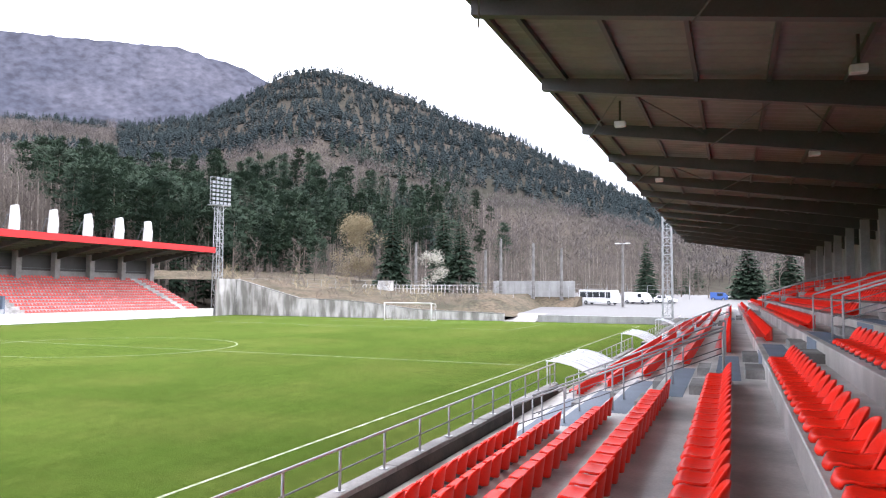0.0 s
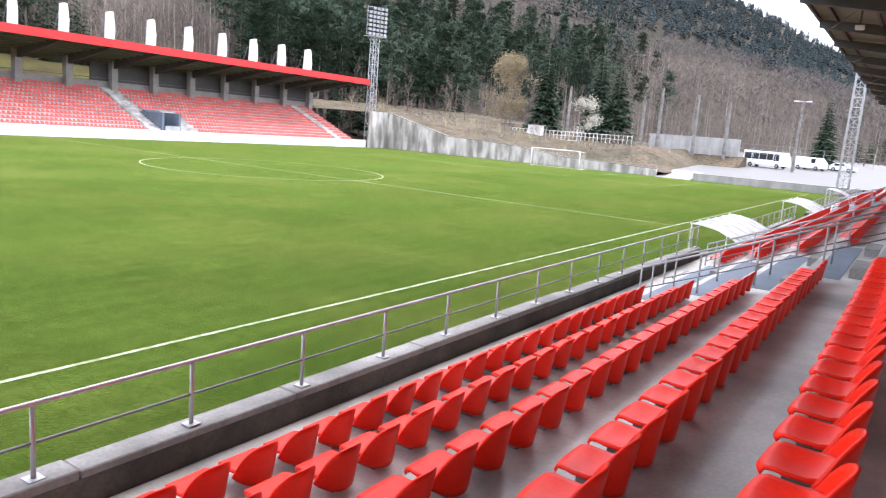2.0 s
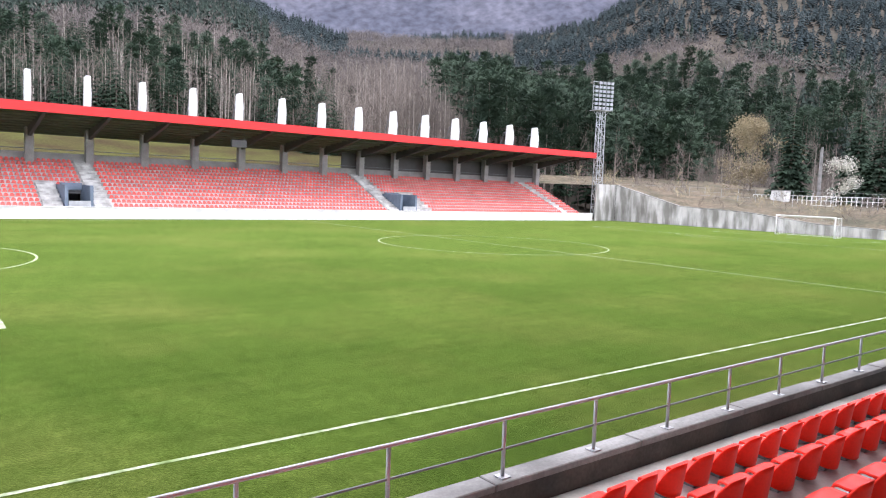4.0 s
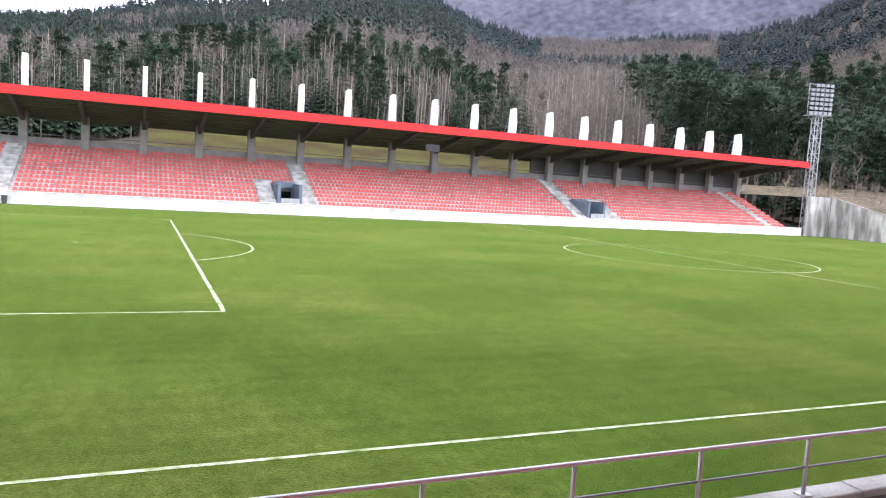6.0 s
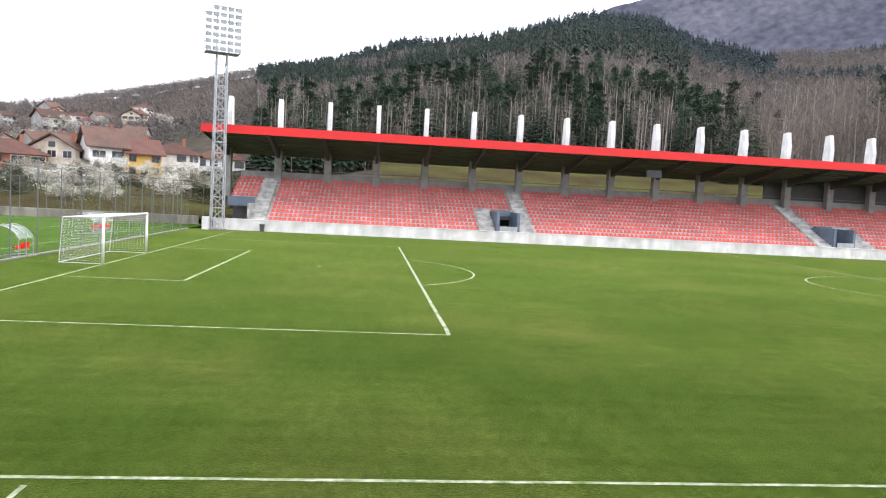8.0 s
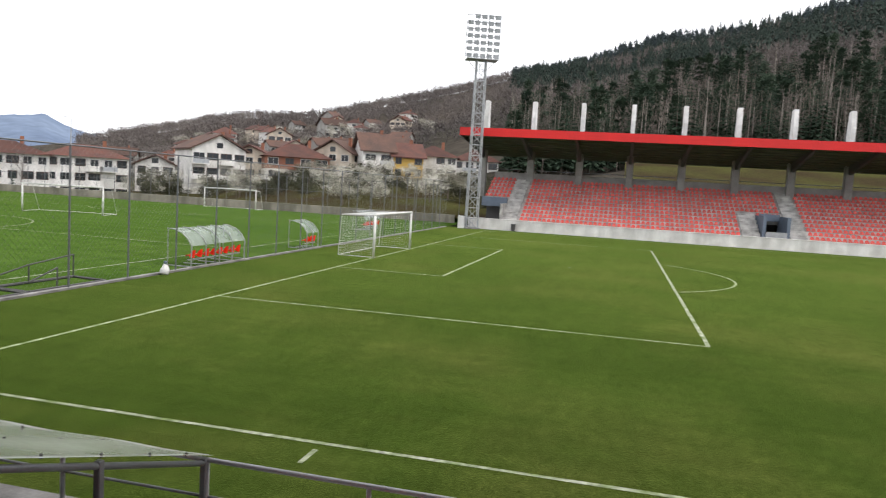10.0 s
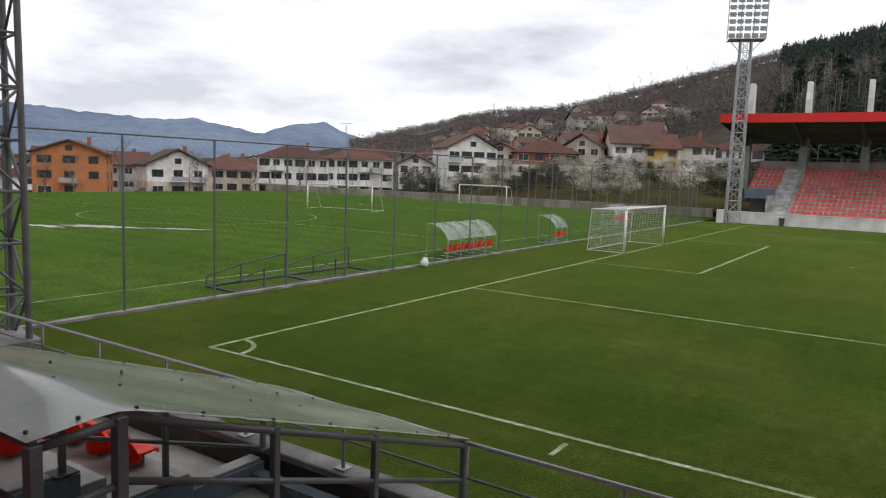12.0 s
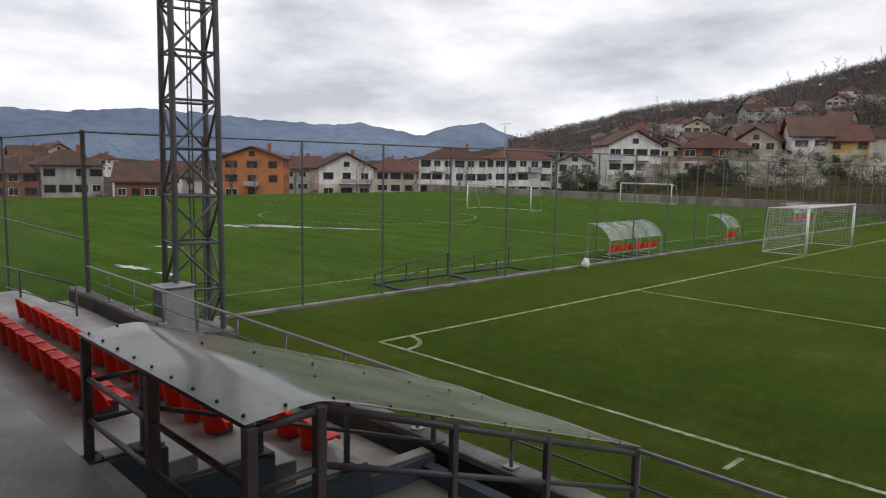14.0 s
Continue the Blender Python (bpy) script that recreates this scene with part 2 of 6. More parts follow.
def prism(bm, outline, axis, a, b):
    """Extrudes a closed outline of two coordinates along x ('x': outline is y, z), y (x, z) or z (x, y)."""
    def at(p, s):
        return {"x": (s, p[0], p[1]), "y": (p[0], s, p[1]), "z": (p[0], p[1], s)}[axis]
    va = [bm.verts.new(at(p, a)) for p in outline]
    vb = [bm.verts.new(at(p, b)) for p in outline]
    k = len(outline)
    bm.faces.new(va[::-1])
    bm.faces.new(vb)
    for i in range(k):
        bm.faces.new((va[i], va[(i + 1) % k], vb[(i + 1) % k], vb[i]))
    bmesh.ops.recalc_face_normals(bm, faces=bm.faces)
    return bm


def arrays(me):
    v = np.zeros(len(me.vertices) * 3)
    me.vertices.foreach_get("co", v)
    return v.reshape(-1, 3), [tuple(p.vertices) for p in me.polygons]


def scatter(name, template, poses, mat, parent=None):
    """One mesh from many copies of a template (verts, faces) at (x, y, z, turn, width, height)."""
    tv, tf = template
    allv, allf, o = [], [], 0
    for x, y, z, a, w, h in poses:
        c, s = math.cos(a), math.sin(a)
        q = np.empty_like(tv)
        q[:, 0] = x + w * (c * tv[:, 0] - s * tv[:, 1])
        q[:, 1] = y + w * (s * tv[:, 0] + c * tv[:, 1])
        q[:, 2] = z + h * tv[:, 2]
        allv.append(q)
        allf.extend([tuple(i + o for i in f) for f in tf])
        o += len(tv)
    me = bpy.data.meshes.new(name)
    me.from_pydata(np.concatenate(allv).tolist() if allv else [], [], allf)
    me.materials.append(mat)
    ob = new(name, me)
    if parent:
        ob.parent = parent
    return ob


# ---- ground: level round the stadium, hills beyond ----
RIDGE = [(-180, 2), (-60, 2), (-20, 4), (4, 7.2), (8, 9.0), (12, 10.8), (16, 13.0), (21, 14.8), (25, 16.4), (30, 18.0), (33, 18.2), (35.5, 17.4), (38, 15.8), (41, 14.0), (45, 12.9), (54, 12.5), (61, 12.3),
         (65, 13.4), (69, 15.2), (74, 15.4), (79, 14.2), (84, 13.2), (88, 12.6), (92, 11.4), (95, 10.6), (100, 9.1), (105, 7.7), (110, 6.4), (114.5, 5.5), (120, 4.7), (126.5, 3.6), (131, 2.4), (140, 1.2), (180, 1.0)]
CX, CY = 14.0, -10.7


RIDGE = [(a, e - (0.8 if -20 < a < 99 else 0.2)) for a, e in RIDGE]


def lerp_table(table, x):
    for (a, va), (b, vb) in zip(table, table[1:]):
        if a <= x <= b:
            return va + (vb - va) * (x - a) / (b - a)
    return table[-1][1]


def ground_height(x, y):
    dx, dy = x - CX, y - CY
    r, az = math.hypot(dx, dy), math.degrees(math.atan2(dy, dx))
    far = 620 if az > 80 else 620 + 480 * min(1, max(0, (80 - az) / 45))
    top = far * math.tan(math.radians(lerp_table(RIDGE, az)))
    start = 100 if az > 55 else 100 + 105 * min(1, (55 - az) / 25)
    if az > 100:
        start += min(1, (az - 100) / 20) * 60
    if az < -5:
        start += 60
    s = min(max((r - start) / (far - start), 0), 1.5)
    rise = s if s <= 1 else 1 - (s - 1) * 0.6
    z = top * rise ** 1.12
    if az > 122 or az < -60:
        z -= 4.2 * min(1, max(0, (r - 95) / 40)) * min(1, (az - 122) / 8 if az > 122 else 1)
    if s > 0.02:
        z += min(1, s * 6) * 5.0 * noise.fractal(Vector((x * 0.012, y * 0.012, 0.3)), 0.9, 2.0, 4)
    return z


def build_ground():
    """A polar sheet about the stand: fine close by, coarse far out."""
    radii = [0, 40, 75, 90] + [100 * 1.045 ** i for i in range(92)]
    steps = 300
    verts, faces = [], []
    for r in radii:
        for k in range(steps):
            a = 2 * math.pi * k / steps
            x, y = CX + r * math.cos(a), CY + r * math.sin(a)
            verts.append((x, y, ground_height(x, y) - 0.25))
    for i in range(len(radii) - 1):
        for k in range(steps):
            j = (k + 1) % steps
            faces.append((i * steps + k, (i + 1) * steps + k, (i + 1) * steps + j, i * steps + j))
    me = bpy.data.meshes.new("ground")
    me.from_pydata(verts, [], faces)
    me.materials.append(M_earth)
    me.polygons.foreach_set("use_smooth", [True] * len(me.polygons))
    tagged(new("ground", me), "rough brownish hill and valley ground", "ground", kind="structure")


build_ground()
LENGTH, WIDTH = 105.0, 64.0
HALF = WIDTH / 2


def sheet(bm, x0, x1, y0, y1, z, nx=1, ny=1):
    vs = [[bm.verts.new((x0 + (x1 - x0) * i / nx, y0 + (y1 - y0) * j / ny, z)) for j in range(ny + 1)] for i in range(nx + 1)]
    for i in range(nx):
        for j in range(ny):
            bm.faces.new((vs[i][j], vs[i + 1][j], vs[i + 1][j + 1], vs[i][j + 1]))
    return bm


pitch = tagged(part("pitch", sheet(bmesh.new(), -4.7, 111, -5.0, 67.0, 0.0, 40, 24), M_turf), "green natural grass football pitch with yellowish patches", "pitch", kind="structure")


def stripe(bm, p, q, w=0.12, z=0.006):
    """A painted line between two points, with slightly uneven edges."""
    p, q = Vector((*p, z)), Vector((*q, z))
    d = q - p
    k = max(1, int(d.length / 1.0))
    side = Vector((-d.y, d.x, 0)).normalized() * (w / 2)
    prev = None
    for i in range(k + 1):
        c = p + d * i / k
        a, b = 1 + random.uniform(-0.18, 0.18), 1 + random.uniform(-0.18, 0.18)
        cur = (bm.verts.new(c + side * a), bm.verts.new(c - side * b))
        if prev:
            bm.faces.new((prev[0], prev[1], cur[1], cur[0]))
        prev = cur


def arc(bm, c, r, a0, a1, w=0.12, z=0.006, n=48):
    prev = None
    for i in range(n + 1):
        a = radians(a0 + (a1 - a0) * i / n)
        u = Vector((math.cos(a), math.sin(a), 0))
        o = Vector((*c, z))
        cur = (bm.verts.new(o + u * (r + w / 2)), bm.verts.new(o + u * (r - w / 2)))
        if prev:
            bm.faces.new((prev[0], prev[1], cur[1], cur[0]))
        prev = cur


def build_lines():
    bm, fa = bmesh.new(), bmesh.new()
    stripe(bm, (0, 0), (LENGTH, 0), 0.10)
    for p, q in (((0, WIDTH), (LENGTH, WIDTH)), ((0, 0), (0, WIDTH)), ((LENGTH, 0), (LENGTH, WIDTH)), ((52.5, 0), (52.5, WIDTH))):
        stripe(fa, p, q, 0.12)
    for gx, s in ((0, 1), (LENGTH, -1)):
        for depth, half in ((16.5, 20.16), (5.5, 9.16)):
            stripe(fa, (gx, HALF - half), (gx + s * depth, HALF - half), 0.10)
            stripe(fa, (gx, HALF + half), (gx + s * depth, HALF + half), 0.10)
            stripe(bm if depth > 10 else fa, (gx + s * depth, HALF - half), (gx + s * depth, HALF + half), 0.14)
        t = math.degrees(math.acos(5.5 / 9.15))
        arc(fa, (gx + s * 11, HALF), 9.15, -t if s > 0 else 180 - t, t if s > 0 else 180 + t)
        arc(fa, (gx + s * 11, HALF), 0.06, 0, 360, 0.12, n=12)
        for cy, b in ((0, 0), (WIDTH, 270)):
            arc(bm, (gx, cy), 1.0, b if s > 0 else (90 if cy == 0 else 180), (b + 90) if s > 0 else (180 if cy == 0 else 270), n=10)
    arc(fa, (52.5, HALF), 9.15, 0, 360, n=96)
    stripe(bm, (9.15, -0.9), (9.15, -0.3), 0.10)
    tagged(part("pitch_marking", bm, M_line), "worn white painted pitch lines on the grass", "pitch lines", kind="structure")
    tagged(part("pitch_marking", fa, M_faint), "faded white pitch lines on the grass", "pitch lines", kind="structure")


build_lines()


# ---- seats ----
def seat_shell():
    """A red shell seat facing +y: tall back bent round in plan with a round upper outline, dished pan with a rolled front; origin at the back's foot on the step."""
    bm = bmesh.new()
    n, m = 12, 6

    def sheet_pair(outer, inner):
        """Two grids of points joined into one closed shell."""
        a = [[bm.verts.new(p) for p in row] for row in outer]
        c = [[bm.verts.new(p) for p in row] for row in inner]
        rows, cols = len(a), len(a[0])
        for r in range(rows - 1):
            for k in range(cols - 1):
                bm.faces.new((a[r][k], a[r][k + 1], a[r + 1][k + 1], a[r + 1][k]))
                bm.faces.new((c[r][k], c[r + 1][k], c[r + 1][k + 1], c[r][k + 1]))
        for k in range(cols - 1):
            bm.faces.new((a[0][k], c[0][k], c[0][k + 1], a[0][k + 1]))
            bm.faces.new((a[-1][k], a[-1][k + 1], c[-1][k + 1], c[-1][k]))
        for r in range(rows - 1):
            bm.faces.new((a[r][0], a[r + 1][0], c[r + 1][0], c[r][0]))
            bm.faces.new((a[r][-1], c[r][-1], c[r + 1][-1], a[r + 1][-1]))
    bend = 1.2
    outer, inner = [], []
    for r in range(m + 1):
        lo, li = [], []
        for k in range(n + 1):
            u = -1 + 2 * k / n
            top = 0.41 - 0.21 * abs(u) ** 2.8
            low = 0.045 + 0.07 * u * u
            z = low + (top - low) * r / m
            x = math.sin(u * bend) / math.sin(bend)
            y = 0.145 * (1 - math.cos(u * bend)) / (1 - math.cos(bend)) - 0.05 * r / m
            lo.append((0.214 * x, y - 0.008, z))
            li.append((0.203 * x, y + 0.010, z))
        outer.append(lo)
        inner.append(li)
    sheet_pair(outer, inner)
    outer, inner = [], []
    for y, z, w in ((0.02, 0.20, 0.130), (0.07, 0.172, 0.176), (0.16, 0.155, 0.200), (0.26, 0.158, 0.204), (0.34, 0.165, 0.198), (0.385, 0.155, 0.182), (0.405, 0.115, 0.172)):
        lo, li = [], []
        for k in range(n + 1):
            u = -1 + 2 * k / n
            lo.append((w * u, y - 0.03 * u * u * (1 if y > 0.3 else 0), z + 0.022 * u * u))
            li.append((w * u * 0.99, y - 0.012 - 0.03 * u * u * (1 if y > 0.3 else 0), z + 0.022 * u * u - 0.024))
        outer.append(lo)
        inner.append(li)
    sheet_pair(outer, inner)
    bmesh.ops.recalc_face_normals(bm, faces=bm.faces)
    return bm


def seat_bracket():
    return boxed(-0.06, 0.06, 0.08, 0.28, 0.0, 0.13, bevel=0.008)


def simple_seat():
    """The same seat with few faces, for the thousands far off: bent round-topped back and a pan with a front lip."""
    v, f = [], []
    bend = ((-0.21, 0.15, 0.19), (-0.13, 0.03, 0.36), (0.0, -0.03, 0.41), (0.13, 0.03, 0.36), (0.21, 0.15, 0.19))
    for x, y, z in bend:
        v += [(x, y, 0.05), (x, y, z)]
    for k in range(4):
        f.append((2 * k, 2 * k + 1, 2 * k + 3, 2 * k + 2))
    b = len(v)
    v += [(-0.15, 0.04, 0.19), (0.15, 0.04, 0.19), (-0.20, 0.2, 0.155), (0.20, 0.2, 0.155), (-0.19, 0.38, 0.165), (0.19, 0.38, 0.165), (-0.17, 0.40, 0.08), (0.17, 0.40, 0.08)]
    f += [(b, b + 1, b + 3, b + 2), (b + 2, b + 3, b + 5, b + 4), (b + 4, b + 5, b + 7, b + 6)]
    return np.array(v), f


SEAT = empty("stadium_seat", 0, 0, -50, "red plastic bucket seat bolted on a concrete step", "seat", "seats of the stand")
part("shell", seat_shell(), M_seat, SEAT, smooth=True)
part("bracket", seat_bracket(), M_painted_steel, SEAT, "dark steel fixing bracket")
SEAT_LOW = simple_seat()
seat_count = [0]


def put_seat(x, y, z):
    m = pose(x, y, z, 0, 0, random.uniform(-1.5, 1.5))
    if seat_count[0] == 0:
        SEAT.matrix_world = m
    else:
        copy_thing(SEAT, m)
    seat_count[0] += 1


# ---- near stand ----
TREAD_Y = [-6.23, -7.13, -8.15, -9.23, -10.31, -11.37, -12.42, -13.47, -14.52, -15.57, -16.62, -17.67]
TREAD_Z = [1.13, 1.41, 1.75, 2.15, 2.52, 2.87, 3.23, 3.59, 3.95, 4.31, 4.67, 5.03]
FLOOR_Z, PAR_Y, PAR_Z, RAIL_Z = 0.74, -5.12, 1.10, 1.76
STAND_X0, STAND_X1 = -6.2, 102.0
# covered stairwell of the near stand: x from, x to; open stair aisles
WELLS = [(7.55, 10.15)]
AISLES = [(27.5, 33.6), (60.4, 66.0)]


def near_steps():
    stand = empty("near_stand", 47, -11, 0, "long terraced concrete stand with damp grey steps", "grandstand", kind="structure")
    ys = TREAD_Y + [-18.7]
    spans, x = [], STAND_X0
    for a, b in WELLS:
        spans.append((x, a))
        x = b
    spans.append((x, STAND_X1))
    for i in range(len(TREAD_Y)):
        for a, b in (spans if i < 3 else [(STAND_X0, STAND_X1)]):
            bm = boxed(a - 47, b - 47, ys[i + 1] + 11 - 0.02, ys[i] + 11, TREAD_Z[i] - (0.75 if i else 0.9), TREAD_Z[i], bevel=0.012)
            part("step", bm, M_wet, stand)
    part("walkway", boxed(STAND_X0 - 47, STAND_X1 - 47, TREAD_Y[0] + 11, PAR_Y + 11 - 0.12, 0.2, FLOOR_Z), M_wet, stand)
    for a, b in ((STAND_X0, 36.9), (36.9, 38.3), (44.6, 57.6), (63.2, STAND_X1)):
        low = 0.0 if a < 30 else 0.28
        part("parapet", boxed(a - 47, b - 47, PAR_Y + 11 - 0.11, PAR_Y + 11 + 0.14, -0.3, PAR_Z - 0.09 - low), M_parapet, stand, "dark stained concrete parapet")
        k = max(1, int((b - a) / 2.4))
        for j in range(k):
            p, q = a + (b - a) * j / k, a + (b - a) * (j + 1) / k
            part("coping", boxed(p - 47 + 0.006, q - 47 - 0.006, PAR_Y + 11 - 0.125, PAR_Y + 11 + 0.17, PAR_Z - 0.088 - low, PAR_Z - low + random.uniform(-0.008, 0.008), bevel=0.012), M_cap, stand)
    # half steps and blue-grey risers of the open stair aisles
    for a, b in AISLES:
        for i in range(len(TREAD_Y)):
            zlo = FLOOR_Z if i == 0 else TREAD_Z[i - 1]
            for c in (a + 0.5, b - 1.9):
                part("half_step", boxed(c - 47, c + 1.4 - 47, TREAD_Y[i] + 11 - 0.01, TREAD_Y[i] + 11 + 0.36, zlo - 0.05, (zlo + TREAD_Z[i]) / 2, bevel=0.01), M_cap, stand)
            part("painted_riser", boxed(a + 2.0 - 47, b - 2.1 - 47, TREAD_Y[i] + 11 + 0.002, TREAD_Y[i] + 11 + 0.012, zlo, TREAD_Z[i] - 0.02), M_blue_wall, stand, "blue-grey painted riser")
            part("painted_strip", boxed(a + 0.05 - 47, b - 0.3 - 47, TREAD_Y[i] + 11 - 0.62, TREAD_Y[i] + 11 - 0.14, TREAD_Z[i], TREAD_Z[i] + 0.005), M_blue_wall, stand, "worn blue-grey floor paint")


near_steps()


def railing(name, label, pts, posts, height, mid, r=0.024, mat=None, foot=True):
    """A tubular railing: pts are its top's corners; posts stand along it, a mid rail below; feet with plates."""
    mat = mat or M_steel
    rail = empty(name, *pts[0], label, "railing")
    o = Vector(pts[0])
    for p, q in zip(pts, pts[1:]):
        part("handrail", tube(bmesh.new(), Vector(p) - o, Vector(q) - o, r, 8), mat, rail, smooth=True)
        dz = Vector((0, 0, mid))
        part("mid_rail", tube(bmesh.new(), Vector(p) - o - dz, Vector(q) - o - dz, r * 0.6, 6), M_painted_steel, rail, "dull dark mid rail", smooth=True)
    for p in posts:
        p = Vector(p) - o
        po = part("post", tube(bmesh.new(), p - Vector((0, 0, height)), p, r * 0.95, 8), mat, rail, smooth=True)
        if foot:
            part("foot_plate", boxed(p.x - 0.07, p.x + 0.07, p.y - 0.07, p.y + 0.07, p.z - height, p.z - height + 0.014), mat, po)
    return rail


def front_rails():
    for a, b, start in ((-5.05, 36.9, 17.82 - 15 * 1.53), (44.8, 57.4, 44.8), (63.4, STAND_X1, 63.4)):
        xs, x = [], start
        while x < b:
            if x > a:
                xs.append(x)
            x += 1.53
        low = 0.0 if a < 30 else 0.28
        railing("front_railing", "galvanised steel tube railing on the parapet", [(a, PAR_Y, RAIL_Z - low), (b, PAR_Y, RAIL_Z - low)], [(x, PAR_Y, RAIL_Z - low) for x in xs + [b - 0.03]], RAIL_Z - PAR_Z, 0.34)
    # rails that climb beside the stair aisles
    for a, b in AISLES:
        for x in (a + 0.35, a + 2.0, b - 0.4):
            top = [(x, -6.3, FLOOR_Z + 0.98)] + [(x, y - 0.3, z + 0.95) for y, z in list(zip(TREAD_Y, TREAD_Z))[:5]]
            railing("stair_railing", "steel tube railing beside the stair aisle", [top[0], top[-1]], [(p[0], p[1], top[0][2] + (top[-1][2] - top[0][2]) * (p[1] - top[0][1]) / (top[-1][1] - top[0][1])) for p in top], 0.95, 0.45, 0.021)
            top = [(x, y - 0.3, z + 0.95) for y, z in list(zip(TREAD_Y, TREAD_Z))[6:11]]
            railing("stair_railing", "steel tube railing beside the stair aisle", [top[0], top[-1]], top, 0.95, 0.45, 0.021)


front_rails()


def near_seats():
    low = []
    spans = [(-3.6, 5.6), (11.4, 27.0), (34.1, 60.0), (66.5, 100.5)]
    for i, (y, z) in enumerate(zip(TREAD_Y, TREAD_Z)):
        for k, (a, b) in enumerate(spans):
            x = a + (1.0 if k == 1 and i < 3 else 0)
            if k == 0:
                b = (7.0, 6.7, 6.3, 4.7, 10.6)[min(i, 4)]
            if k == 0 and i < 2:
                x = (2.4, -1.1)[i]
            while x < b:
                near = (k == 1 and i < 7) or (k == 0 and i < 4)
                if near and seat_count[0] < 300:
                    put_seat(x, y - 0.40, z)
                else:
                    low.append((x, y - 0.40, z, 0, 1, 1))
                x += 0.5
    tagged(scatter("seat_rows", SEAT_LOW, low, M_seat), "many red plastic seats in rows on the steps", "seats", kind="stuff")


near_seats()


def near_roof():
    roof = empty("near_roof", 47, -12, 0, "stand roof of corrugated sheet on dark steel beams", "roof", kind="structure")
    y0, y1, z0, z1 = -5.8, -20.0, 10.45, 8.85
    xa, xb = STAND_X0 - 2, 103.0

    def zz(y):
        return z0 + (z1 - z0) * (y - y0) / (y1 - y0)
    bm = bmesh.new()
    n = 440
    prev = None
    for i in range(n + 1):
        x = xa + (xb - xa) * i / n - 47
        dz = 0.03 if i % 2 else 0
        cur = [bm.verts.new((x, y + 12, zz(y) + dz)) for y in (y0, y1)]
        if prev:
            bm.faces.new((prev[0], cur[0], cur[1], prev[1]))
        prev = cur
    part("sheeting", bm, M_roof_under, roof)
    part("top_sheet", prism(bmesh.new(), [(y0 + 12, z0 + 0.1), (y1 + 12, z1 + 0.1), (y1 + 12, z1 + 0.16), (y0 + 12, z0 + 0.16)], "x", xa - 47, xb - 47), M_roof_top, roof)
    part("fascia", boxed(xa - 47, xb - 47, y0 + 12, y0 + 12 + 0.12, z0 - 0.12, z0 + 0.35), M_roof_steel, roof)
    part("end_fascia", prism(bmesh.new(), [(y0 + 12, z0 - 0.12), (y0 + 12, z0 + 0.35), (y1 + 12, z1 + 0.35), (y1 + 12, z1 - 0.3)], "x", xb - 47, xb - 47 + 0.1), M_roof_steel, roof)
    x = 98.5
    while x > xa:
        h = 0.55
        part("rafter", prism(bmesh.new(), [(y0 + 12, z0 - 0.1), (y1 + 12, z1 - 0.1), (y1 + 12, z1 - 0.1 - h - 0.3), (y0 + 12, z0 - 0.1 - h + 0.2)], "x", x - 47 - 0.12, x - 47 + 0.12), M_roof_steel, roof)
        x -= 6.0
    for k in range(9):
        y = y0 - 0.7 - k * 1.75
        part("purlin", boxed(xa - 47, xb - 47, y + 12 - 0.05, y + 12 + 0.05, zz(y) - 0.17, zz(y) - 0.02), M_roof_steel, roof)
    x = 95.5
    while x > xa:
        bm = bmesh.new()
        for s in (1, -1):
            for ya in (-8.0, -12.2):
                tube(bm, (x - 47 - 2.8, ya + 12, zz(ya) - 0.3), (x - 47 + 2.8, ya + 12 - s * 2.0, zz(ya - 2) - 0.3), 0.02, 5)
        part("cross_brace", bm, M_roof_steel, roof)
        x -= 12
    for lx, ly in ((35.3, -7.6), (38.9, -13.4), (29.3, -13.3), (47.3, -7.7), (23.3, -7.6)):
        lamp = empty("roof_floodlight", lx, ly, zz(ly) - 0.75, "small pale floodlight hung under the stand roof", "floodlight", "lamps under the roof")
        part("housing", boxed(-0.12, 0.12, -0.17, 0.17, -0.08, 0.10, bevel=0.02), M_white, lamp)
        part("bracket", boxed(-0.03, 0.03, -0.03, 0.03, 0.10, 0.75), M_roof_steel, lamp)
    x = 98.5
    while x > xa:
        part("column", boxed(x - 47 - 0.25, x - 47 + 0.25, -18.6 + 12, -18.1 + 12, 0, zz(-18.3) - 0.3), M_col, roof)
        x -= 6
    tagged(part("wall_back", boxed(STAND_X0 - 4, STAND_X1, -20.2, -19.9, 0, 9.2), M_col), "plain grey back wall of the stand", "wall", kind="structure")


near_roof()

# ---- far stand ----
FW = 66.6


